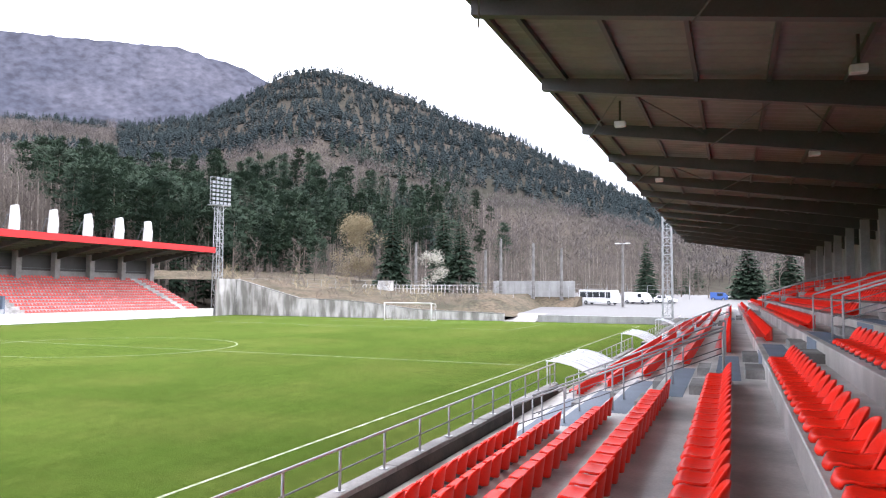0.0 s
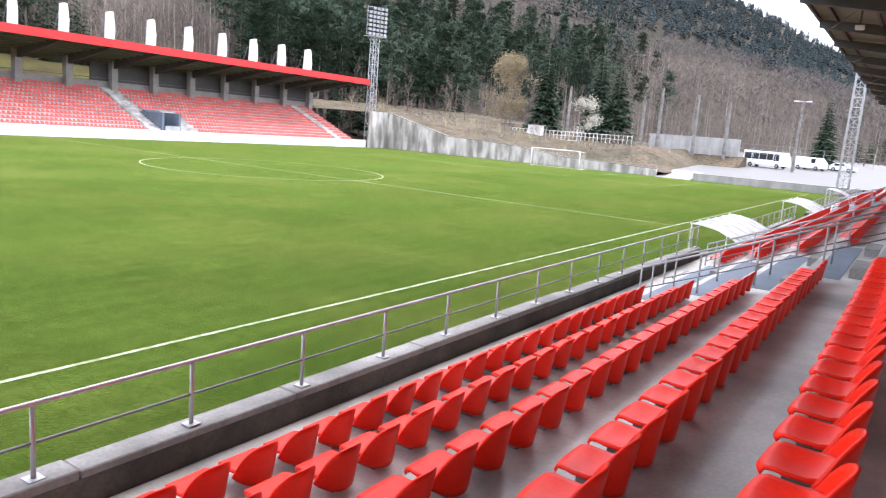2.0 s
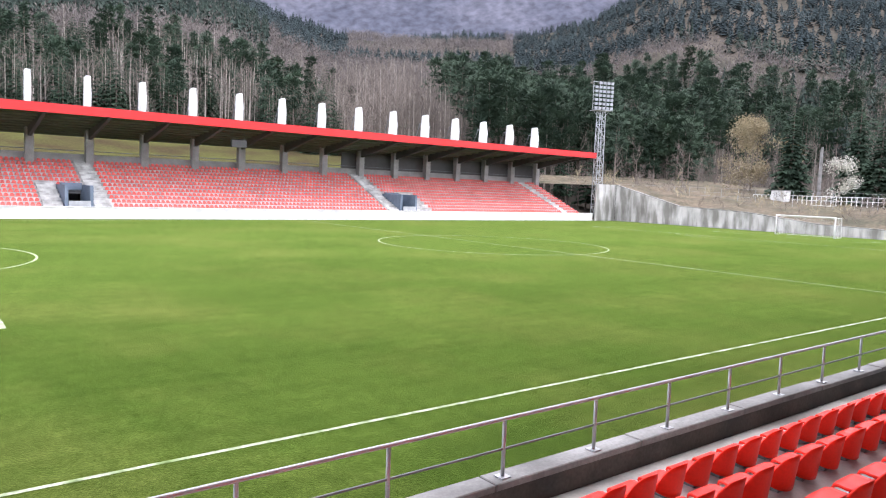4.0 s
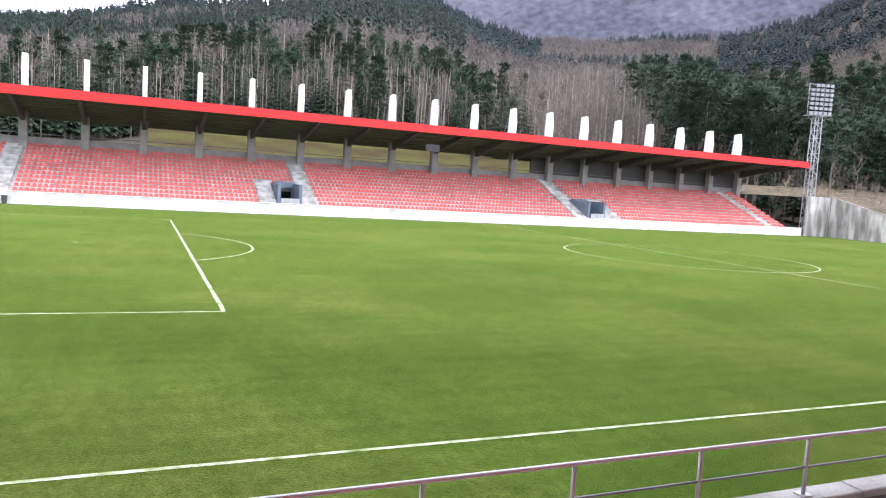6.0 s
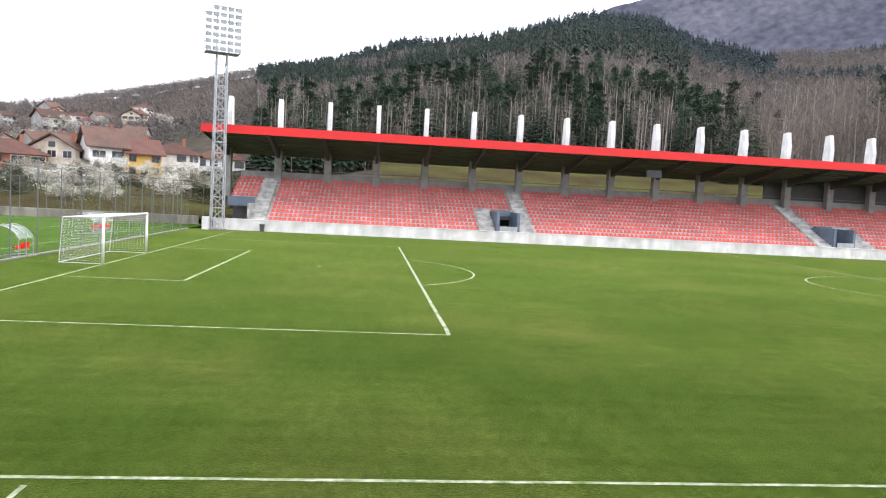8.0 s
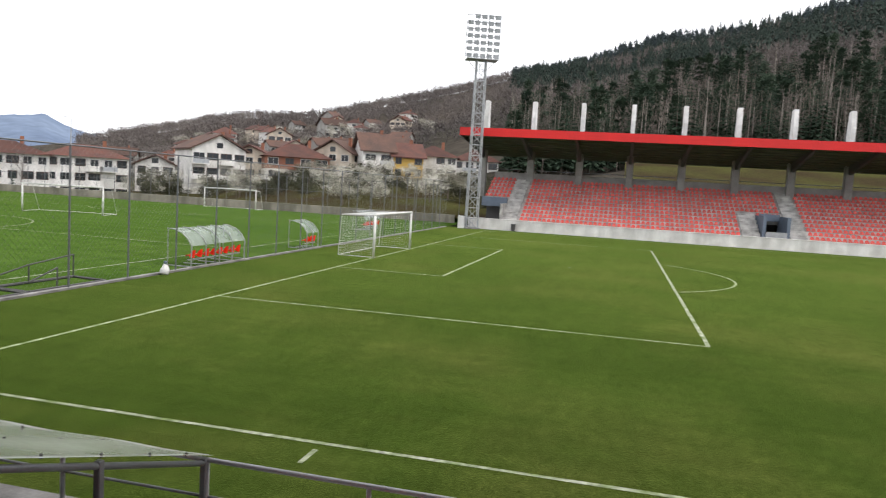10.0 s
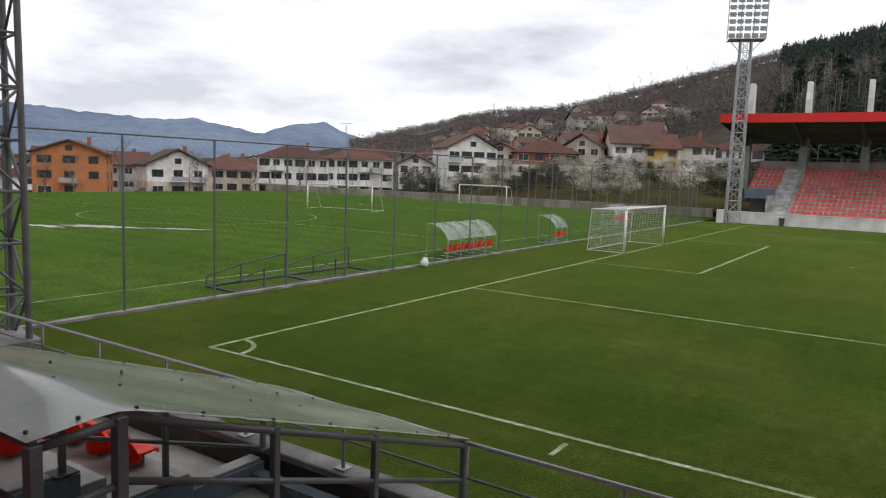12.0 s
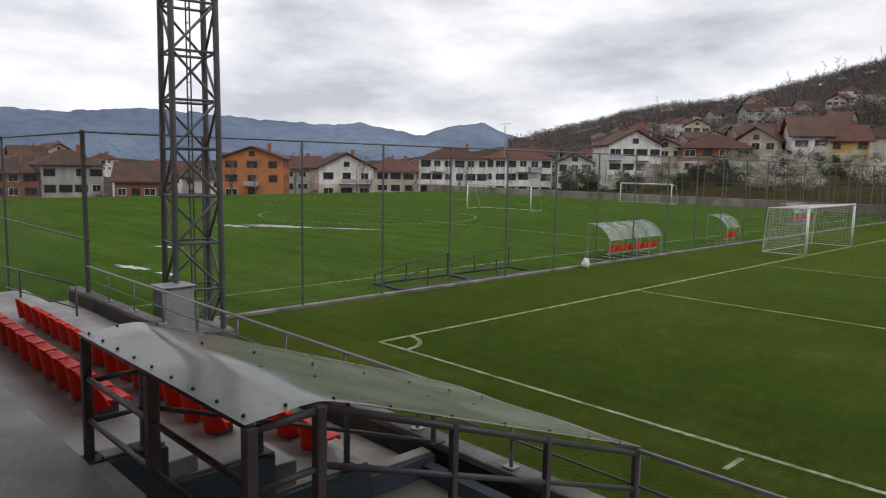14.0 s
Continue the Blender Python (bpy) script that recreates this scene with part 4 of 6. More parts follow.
# ---- team shelters ----
def shelter(x, y, turn, length, seats, label, mat, z=0.0):
    s = empty("team_shelter", 0, 0, 0, label, "dugout", "team shelters")
    prof = [(0.55, 1.70), (0.2, 1.68), (-0.2, 1.55), (-0.52, 1.30), (-0.72, 0.98)]
    if z < 0:
        prof = [(0.55, 2.05), (0.1, 2.03), (-0.4, 1.92), (-0.9, 1.7), (-1.3, 1.4), (-1.45, 1.1)]
    hoop = M_mast if z == 0 else mat
    bays = max(1, round(length / 1.1))
    for k in range(bays):
        a, b = -length / 2 + length * k / bays, -length / 2 + length * (k + 1) / bays
        bm = bmesh.new()
        va = [bm.verts.new((a + 0.02, *p)) for p in prof]
        vb = [bm.verts.new((b - 0.02, *p)) for p in prof]
        for i in range(len(prof) - 1):
            bm.faces.new((va[i], vb[i], vb[i + 1], va[i + 1]))
        bmesh.ops.solidify(bm, geom=bm.faces[:], thickness=0.01)
        part("roof_panel", bm, mat, s, smooth=True)
    for k in range(bays + 1):
        a = -length / 2 + length * k / bays
        bm = bmesh.new()
        for p, q in zip(prof, prof[1:]):
            tube(bm, (a, p[0], p[1] + 0.02), (a, q[0], q[1] + 0.02), 0.025, 6)
        tube(bm, (a, *prof[-1]), (a, prof[-1][0], 0.0), 0.03, 6)
        tube(bm, (a, -0.8, 0.04), (a, 0.45, 0.04), 0.025, 6)
        if k in (0, bays):
            tube(bm, (a, 0.5, 0.0), (a, 0.5, prof[0][1]), 0.022, 6)
        part("frame_hoop", bm, hoop, s)
    part("bench", boxed(-length / 2 + 0.1, length / 2 - 0.1, -0.55, -0.45, 0.3, 0.36), M_mast, s)
    for k in range(seats):
        x1 = -length / 2 + 0.35 + (length - 0.7) * k / max(1, seats - 1)
        bm = seat_shell()
        bmesh.ops.scale(bm, vec=(0.9, 0.9, 1.0), verts=bm.verts)
        bmesh.ops.translate(bm, vec=(x1, -0.62, 0.37), verts=bm.verts)
        part("seat", bm, M_seat, s)
    s.matrix_world = pose(x, y, z, 0, 0, turn)
    return s


M_shelter = material("clear_polycarbonate", (0.66, 0.72, 0.70), 0.25, 0.06, 18, 1.1, 0.02, second=(0.42, 0.48, 0.46))
M_shelter.node_tree.nodes["Principled BSDF"].inputs["Alpha"].default_value = 0.5
M_shelter_white = material("white_polycarbonate", (0.80, 0.82, 0.84), 0.3, 0.05, 18, 1.1, 0.02, second=(0.70, 0.72, 0.75))
shelter(-5.75, 20.2, 90, 4.7, 8, "long curved team shelter with a row of red seats", M_shelter)
shelter(-5.7, 30.9, 90, 1.7, 3, "short curved shelter with red seats beside the fence", M_shelter)
shelter(-9.3, 52.5, 90, 4.2, 8, "curved team shelter on the training pitch", M_shelter)
shelter(41.45, -4.95, 0, 5.8, 9, "white arched team shelter before the stand", M_shelter_white, -0.4)
shelter(60.3, -4.95, 0, 5.2, 9, "white arched team shelter before the stand", M_shelter_white, -0.4)
shelter(84.0, -4.6, 0, 3.0, 5, "small white arched shelter before the stand", M_shelter_white, -0.4)


# ---- training pitch furniture ----
M_stained = material("stained_concrete", (0.34, 0.31, 0.26), 0.85, 0.12, 10, 0.4, 0.15, second=(0.20, 0.18, 0.145), stain=0.4)


def training():
    bm = bmesh.new()
    for p, q in (((-8, -18), (-8, 72)), ((-62, -18), (-62, 72)), ((-62, 72), (-8, 72)), ((-62, 27), (-8, 27)), ((-55, 55.5), (-15, 55.5)), ((-55, 55.5), (-55, 72)), ((-15, 55.5), (-15, 72))):
        stripe(bm, p, q, 0.11, 0.012)
    arc(bm, (-35, 27), 9.15, 0, 360, 0.11, 0.012, 80)
    arc(bm, (-35, 61), 9.15, 217, 323, 0.11, 0.012, 40)
    tagged(part("training_marking", bm, M_line), "white lines of the training pitch", "pitch lines", kind="structure")
    goal(-35, 72, 0, -90, False, "white steel goal of the training pitch without net")
    g = goal(-34.5, 43, 0, -78, False, "portable white training goal leaning back", depth=2.6)
    for px, py, sx, sy, a in ((-29.5, 15.0, 3.0, 0.7, 0.5), (-25.5, 17.8, 2.2, 0.3, 0.6), (-31.5, 12.6, 1.6, 0.5, 0.2), (-16, 0.0, 0.9, 0.25, 0.2), (-22, 4, 0.9, 0.2, 0.4), (-13.6, 0.4, 0.5, 0.2, 0.1)):
        bm = bmesh.new()
        ring = []
        for i in range(110):
            t = 2 * math.pi * i / 110
            k = 1 + 0.7 * noise.noise(Vector((math.cos(t) * 2.5 + px, math.sin(t) * 2 + py, 0))) + 0.55 * noise.noise(Vector((math.cos(t) * 9 + px, math.sin(t) * 9 + py, 5)))
            u, v = sx * k * math.cos(t), sy * k * math.sin(t)
            ring.append(bm.verts.new((px + u * math.cos(a) - v * math.sin(a), py + u * math.sin(a) + v * math.cos(a), 0.02)))
        bm.faces.new(ring)
        tagged(part("puddle", bm, M_water), "shallow rain puddle on the turf", "puddle", kind="structure")
    # low steel hurdle frames by the fence
    for y in (5.2, 8.9):
        f = empty("ball_stop", -5.9, y, 0, "low dark steel ball-stop frame lying by the fence", "ball stop", "ball stops")
        pts = [(-0.85, 0.0), (0.75, -0.1), (0.85, 3.4), (-0.75, 3.6)]
        for (ax, ay), (bx, by) in zip(pts, pts[1:] + pts[:1]):
            part("base_bar", tube(bmesh.new(), (ax, ay, 0.05), (bx, by, 0.05), 0.05, 6), M_roof_steel, f)
        for (ax, ay), (bx, by) in (((-0.85, 0.0), (-0.6, 1.3)), ((-0.6, 1.3), (-0.75, 3.6)), ((0.75, -0.1), (0.6, 1.3))):
            part("top_bar", tube(bmesh.new(), (ax, ay, 0.38 if ay < 1 else 0.72), (bx, by, 0.72 if by < 2 else 0.9), 0.028, 6), M_roof_steel, f)
        for px, py, h in ((-0.85, 0, 0.38), (-0.6, 1.3, 0.72), (-0.75, 3.6, 0.9), (0.6, 1.3, 0.72)):
            part("upright", tube(bmesh.new(), (px, py, 0.05), (px, py, h), 0.028, 6), M_roof_steel, f)
    b = empty("ball_bag", -4.55, 15.25, 0, "small white and blue sack standing by the fence", "sack")
    bm = bmesh.new()
    bmesh.ops.create_icosphere(bm, subdivisions=2, radius=0.17)
    for v in bm.verts:
        h = (v.co.z + 0.17) / 0.34
        v.co = Vector((v.co.x * (1.5 - 0.9 * h), v.co.y * (1.5 - 0.9 * h), h * 0.5 - 0.03)) + 0.09 * noise.noise_vector(v.co * 14)
        v.co.z = max(v.co.z, 0)
    part("sack", bm, M_white, b, smooth=True)
    part("tie", boxed(-0.05, 0.05, -0.05, 0.05, 0.46, 0.58, bevel=0.02), M_blue_wall, b)
    # wall and fence beyond the training pitch
    tagged(part("wall_training", boxed(-80, -6, 75.0, 75.4, -1.0, 1.0, bevel=0.02), M_stained), "stained low concrete wall behind the training pitch", "wall", kind="structure")
    f = empty("training_fence", -40, 75.2, 1.0, "tall wire fence on steel posts behind the training pitch", "fence")
    x = -38
    while x < 34.5:
        part("post", tube(bmesh.new(), (x, 0, 0), (x, 0, 3.6), 0.04, 6), M_painted_steel, f)
        x += 2.9
    for z in (1.8, 3.58):
        part("rail", tube(bmesh.new(), (-38, 0, z), (34, 0, z), 0.02, 5), M_painted_steel, f)
    # fence wing that runs on past the stand's corner
    f = empty("corner_fence", FENCE_X, -5.1, 0, "chain-link fence on dark posts beside the stand", "fence")
    for x in (-0.22, -8.0, -14.0, -20.0):
        part("post", tube(bmesh.new(), (x, 0, 0), (x, 0, 5.05), 0.06 if x > -1 else 0.04, 8), M_painted_steel, f)
    for z in (2.4, 5.0):
        part("rail", tube(bmesh.new(), (-20, 0, z), (0, 0, z), 0.03, 6), M_painted_steel, f)
    wires = bmesh.new()
    for i in range(104):
        x = -20 + i * 0.24
        for s in (1, -1):
            xb = x + s * 5.0
            z1 = 4.98
            if xb > 0:
                z1, xb = 0.05 + (0 - x), 0
            if xb < -20:
                z1, xb = 0.05 + (x + 20), -20
            if x <= 0 and z1 > 0.1:
                tube(wires, (x, 0, 0.05), (xb, 0, min(4.98, z1)), 0.002, 3)
    part("mesh", wires, M_wire, f)


M_water = material("rain_water", (0.10, 0.12, 0.11), 0.06, 0.05, 3, 0.5, 0.0)
training()


# ---- right-hand end: retaining wall, bank, car park ----
M_bank = material("dry_grass_bank", (0.110, 0.086, 0.060), 0.95, 0.4, 2.0, 0.22, 0.8, second=(0.055, 0.050, 0.032), spec=0.1)
M_asphalt = material("worn_asphalt", (0.100, 0.099, 0.098), 0.65, 0.15, 8, 0.2, 0.1, second=(0.075, 0.074, 0.074), spec=0.3)
M_lawn = material("spring_lawn", (0.060, 0.060, 0.022), 0.9, 0.35, 3, 0.11, 0.5, second=(0.042, 0.032, 0.019), spec=0.0)
M_court = material("court_concrete", (0.40, 0.40, 0.39), 0.85, 0.1, 10, 0.4, 0.1, second=(0.30, 0.30, 0.29), stain=0.2)
WALL_TOP = [(-5, 0.9), (14.5, 1.0), (19.5, 1.0), (33, 1.4), (43, 2.5), (54, 2.9), (66.5, 6.0), (95, 6.2)]


def right_end():
    w = empty("wall_east", 110.9, 40, 0, "rain-streaked concrete retaining wall behind the goal", "wall", kind="structure")
    ys = [19.5, 24, 28.5, 33, 38, 43, 48.5, 54, 58, 62, 66.4]
    for a, b in zip(ys, ys[1:]):
        za, zb = lerp_table(WALL_TOP, a), lerp_table(WALL_TOP, b)
        part("wall_panel", prism(bmesh.new(), [(a - 40 + 0.01, -0.4), (b - 40 - 0.01, -0.4), (b - 40 - 0.01, zb), (a - 40 + 0.01, za)], "x", 0, 0.35), M_retain, w)
        part("wall_cap", prism(bmesh.new(), [(a - 40, za + 0.002), (b - 40, zb + 0.002), (b - 40, zb + 0.08), (a - 40, za + 0.08)], "x", -0.05, 0.4), M_cap, w)
    part("end_return", boxed(-4.9, 0.0, 26.45, 26.75, -0.3, 6.0), M_retain, w)
    low = empty("wall_low_east", 110.9, 5, 0, "low grey concrete wall along the car park", "wall", kind="structure")
    for k in range(7):
        part("wall_panel", boxed(0, 0.3, -10 + k * 2.8 + 0.01, -7.2 + k * 2.8 - 0.01, -0.4, 0.95, bevel=0.01), M_court, low)
    # dry bank, rising from the wall's top
    verts, faces, n, m = [], [], 24, 40
    for i in range(n + 1):
        for j in range(m + 1):
            x, y = 111.2 + 62 * (i / n) ** 1.4, 18.5 + 76.5 * j / m
            t = lerp_table(WALL_TOP, min(y, 95)) - 0.1
            d = x - 111.2
            hi = max(t, 3.5 + max(0, y - 45) * 0.09)
            z = t + (hi - t) * min(1, d / 11) ** 1.2 + max(0, d - 14) * 0.02
            z += 0.35 * noise.fractal(Vector((x * 0.2, y * 0.2, 1)), 0.9, 2, 4) * min(1, d / 3)
            if y < 24:
                z = 0.6 + (z - 0.6) * max(0, (y - 18.5) / 5.5)
            verts.append((x, y, z))
    for i in range(n):
        for j in range(m):
            a = i * (m + 1) + j
            faces.append((a, a + m + 1, a + m + 2, a + 1))
    me = bpy.data.meshes.new("bank")
    me.from_pydata(verts, [], faces)
    me.materials.append(M_bank)
    tagged(new("bank", me), "rough dry-grass bank above the wall", "bank", kind="structure")
    bm = bmesh.new()
    vs = [bm.verts.new(p) for p in ((111.3, -40, 0.75), (111.3, 14.65, 0.75), (118, 14.65, 0.95), (118, 22, 0.95), (145, 24, 1.9), (215, 40, 4.2), (215, -60, 3.0), (145, -60, 1.9))]
    bm.faces.new(vs)
    tagged(part("car_park", bm, M_asphalt), "worn grey asphalt car park", "car park", kind="structure")
    tagged(part("verge", sheet(bmesh.new(), 111.25, 118, -8, 13.5, 0.84, 2, 4), M_lawn), "narrow grass verge behind the low wall", "verge", kind="structure")
    tagged(part("path_ramp", prism(bmesh.new(), [(109.8, 0.015), (118, 0.96), (118, 0.6), (109.8, -0.4)], "y", 14.7, 19.3), M_cap), "pale concrete ramp up to the car park", "ramp", kind="structure")
    # wire fence on top of the bank
    f = empty("bank_fence", 124, 15, 3.2, "low wire fence on thin posts along the bank", "fence")
    y = -20
    while y < 62:
        part("post", tube(bmesh.new(), (0, y, 0), (0, y, 2.0 + max(0, y) * 0.02), 0.035, 5), M_mast, f)
        y += 3.0
    for z in (0.8, 1.4, 2.0):
        part("wire", tube(bmesh.new(), (0, -20, z), (0, 61, z + (1.2 if z > 1.9 else 1.0)), 0.015, 4), M_mast, f)
    f = empty("court_fence", 138.0, 33, 3.6, "whitish steel picket fence round the court", "fence")
    for k in range(31):
        part("picket", boxed(-0.05, 0.05, k * 0.8, k * 0.8 + 0.1, -0.4, 1.75), M_white, f)
    for z in (0.15, 1.0, 1.7):
        part("rail", boxed(-0.02, 0.02, 0, 24.1, z, z + 0.09), M_white, f)
    hut = empty("ticket_hut", 137.2, 51.6, 4.2, "small whitewashed hut on the bank", "hut")
    part("wall", boxed(-1.2, 1.2, -1.1, 1.1, -0.6, 1.9, bevel=0.03), M_white, hut)
    part("roof", boxed(-1.4, 1.4, -1.3, 1.3, 1.902, 2.02, bevel=0.02), M_cap, hut)
    # tall concrete poles with the wall behind them
    part_wall = tagged(part("wall_court", boxed(141, 141.4, 15.5, 31, 2.9, 6.2, bevel=0.03), M_court), "grey concrete court wall on the bank", "wall", kind="structure")
    tagged(part("rock_slope", prism(bmesh.new(), [(134.5, 0.9), (141.3, 3.4), (143, 3.4), (143, 0.5), (134.5, 0.4)], "y", 14.5, 32), M_bank), "dark rough slope below the court wall", "slope", kind="structure")
    for py, z0, z1 in ((46.3, 5.0, 13.7), (32.0, 3.0, 11.9), (29.0, 3.0, 14.0), (22.8, 1.0, 13.1), (17.6, 2.5, 12.1)):
        p = empty("concrete_pole", 139.6, py, z0, "tall pale concrete pole", "pole", "concrete poles")
        part("shaft", tube(bmesh.new(), (0, 0, -0.3), (0, 0, z1 - z0), 0.34, 8, 0.24), M_cap, p)
    p = empty("street_lamp", 139.6, 6.8, 1.7, "pale street lamp with two heads", "street lamp")
    part("shaft", tube(bmesh.new(), (0, 0, -0.3), (0, 0, 11.0), 0.26, 8, 0.16), M_cap, p)
    part("arm", tube(bmesh.new(), (0, -0.9, 11.0), (0, 0.9, 11.0), 0.07, 6), M_mast, p)
    for s in (-0.9, 0.9):
        part("lamp_head", boxed(-0.2, 0.2, s - 0.4, s + 0.4, 10.95, 11.15, bevel=0.05), M_white, p)


right_end()
M_glass = material("dark_glass", (0.03, 0.035, 0.04), 0.12, 0.05, 5, 0.6, 0.0)
M_rubber = material("tyre_rubber", (0.025, 0.025, 0.025), 0.85, 0.1, 30, 2, 0.1)
M_car_white = material("white_car_paint", (0.80, 0.80, 0.80), 0.25, 0.03, 20, 1, 0.0)
M_car_blue = material("blue_paint", (0.05, 0.13, 0.42), 0.35, 0.05, 20, 1, 0.0)


def vehicle(name, label, cat, x, y, z, turn, outline, width, glass, wheels, mat):
    v = empty(name, 0, 0, 0, label, cat)
    bm = prism(bmesh.new(), outline, "y", -width / 2, width / 2)
    bmesh.ops.bevel(bm, geom=bm.edges[:], offset=0.06, segments=2, affect="EDGES")
    part("body", bm, mat, v)
    for a, b, z0, z1 in glass:
        for s in (-1, 1):
            part("window", boxed(a, b, s * width / 2 - 0.012, s * width / 2 + 0.012, z0, z1, bevel=0.004), M_glass, v)
    x1 = max(p[0] for p in outline)
    for wx in wheels:
        for s in (-1, 1):
            wh = part("wheel", tube(bmesh.new(), (wx, s * (width / 2 - 0.2), 0.36), (wx, s * (width / 2 + 0.02), 0.36), 0.36, 16), M_rubber, v)
            part("rim", tube(bmesh.new(), (wx, s * (width / 2 + 0.015), 0.36), (wx, s * (width / 2 + 0.03), 0.36), 0.2, 10), M_mast, wh)
    for s in (-0.6, 0.6):
        part("headlight", boxed(x1 - 0.08, x1 + 0.015, s * width / 2 - 0.14, s * width / 2 + 0.14, 0.7, 0.88, bevel=0.02), M_lens, v)
    v.matrix_world = pose(x, y, z, 0, 0, turn)
    return v


vehicle("minibus", "white minibus with dark side windows in the car park", "bus", 146.5, 12.0, 1.95, -112, [(-3.8, 0.35), (3.8, 0.35), (3.8, 1.2), (3.3, 2.65), (-3.8, 2.75)], 2.2,
        [(-3.5, -2.2, 1.3, 2.35), (-2.1, -0.8, 1.3, 2.35), (-0.7, 0.6, 1.3, 2.35), (0.7, 1.8, 1.3, 2.35), (1.95, 2.9, 1.2, 2.3)], (-2.3, 2.6), M_car_white)
CAR = [(-2.1, 0.3), (2.1, 0.3), (2.15, 0.8), (1.0, 0.95), (0.4, 1.45), (-1.3, 1.47), (-2.05, 1.0)]
CARG = [(-1.2, -0.4, 1.0, 1.38), (-0.3, 0.5, 1.0, 1.38)]
vehicle("van", "white delivery van parked behind the minibus", "van", 152, 5.8, 2.1, -118, [(-2.6, 0.3), (2.6, 0.3), (2.6, 1.1), (1.7, 2.1), (-2.6, 2.2)], 2.0, [(0.7, 1.5, 1.2, 1.9)], (-1.7, 1.7), M_car_white)
vehicle("car", "white parked car beside the van", "car", 155, 1.0, 2.15, -110, CAR, 1.75, CARG, (-1.3, 1.3), M_car_white)
vehicle("car", "white parked car near the stand", "car", 150, -17.5, 2.0, -150, CAR, 1.75, CARG, (-1.3, 1.3), M_car_white)
vehicle("small_van", "small blue van in the car park", "van", 172, -8.3, 2.55, -100, [(-1.6, 0.3), (1.6, 0.3), (1.65, 1.0), (1.1, 1.75), (-1.6, 1.8)], 1.7, [(-0.2, 0.9, 1.05, 1.6)], (-1.0, 1.0), M_car_blue)


def lawn_behind():
    """Grassy slope behind the far stand."""
    bm = bmesh.new()
    n, m = 26, 8
    vs = [[bm.verts.new((14 + 86 * i / n, 80.5 + 44 * j / m, 4.6 + 6.5 * (j / m) ** 1.1 + 0.5 * noise.noise(Vector((i * 0.6, j * 0.6, 0))))) for j in range(m + 1)] for i in range(n + 1)]
    for i in range(n):
        for j in range(m):
            bm.faces.new((vs[i][j], vs[i + 1][j], vs[i + 1][j + 1], vs[i][j + 1]))
    tagged(part("lawn_slope", bm, M_lawn, smooth=True), "spring green grass slope behind the far stand", "slope", kind="structure")


lawn_behind()


# ---- trees ----
M_needle = material("pine_needles", (0.040, 0.062, 0.038), 0.9, 0.2, 6, 0.15, 0.0, second=(0.026, 0.043, 0.028), spec=0.15)
M_needle_mid = material("hill_conifers", (0.042, 0.057, 0.046), 0.9, 0.25, 1.0, 0.03, 0.0, second=(0.028, 0.040, 0.034), spec=0.1)
M_bark = material("pine_bark", (0.20, 0.165, 0.14), 0.95, 0.2, 8, 0.6, 0.2, second=(0.125, 0.105, 0.09), spec=0.1)
M_twig = material("bare_twigs", (0.20, 0.168, 0.146), 0.95, 0.25, 2, 0.06, 0.0, second=(0.13, 0.110, 0.098), spec=0.1)
M_twig_mid = material("hill_bare_woods", (0.165, 0.142, 0.130), 0.95, 0.25, 0.6, 0.02, 0.0, second=(0.100, 0.090, 0.086), spec=0.1)
M_birch = material("birch_bark", (0.36, 0.325, 0.285), 0.9, 0.2, 3, 0.3, 0.1, second=(0.25, 0.22, 0.19), spec=0.1)
M_blossom = material("spring_blossom", (0.62, 0.60, 0.54), 0.9, 0.2, 4, 0.4, 0.0, second=(0.36, 0.35, 0.27), spec=0.1)
M_bud = material("budding_leaves", (0.40, 0.345, 0.23), 0.9, 0.2, 4, 0.4, 0.0, second=(0.27, 0.225, 0.15), spec=0.1)
M_shrub = material("green_shrub", (0.085, 0.088, 0.050), 0.9, 0.25, 4, 0.4, 0.0, second=(0.052, 0.052, 0.034), spec=0.1)
# Conifer colour for the farthest slopes, turned bluer as painted haze.
M_far_wood_haze = material("distant_woods_haze", (0.056, 0.070, 0.072), 1.0, 0.2, 0.05, 0.006, 0.0, second=(0.040, 0.052, 0.055), spec=0.0)
# Dark woods with a purple-blue haze tint mixed into the colour.
M_purple_hill_haze = material("wooded_mountain_haze", (0.100, 0.100, 0.124), 1.0, 0.3, 0.05, 0.006, 0.0, second=(0.066, 0.069, 0.090), spec=0.0)
# The blue of the air over this distance is put into the base colour.
M_blue_hill_haze = material("distant_mountain_haze", (0.17, 0.215, 0.29), 1.0, 0.12, 0.02, 0.002, 0.0, second=(0.115, 0.15, 0.22), spec=0.0)


def mesh_data(bm):
    v = np.array([tuple(x.co) for x in bm.verts])
    f = []
    bm.verts.index_update()
    for face in bm.faces:
        f.append(tuple(x.index for x in face.verts))
    bm.free()
    return v, f


def tri(bm, a, b, c):
    bm.faces.new([bm.verts.new(p) for p in (a, b, c)])


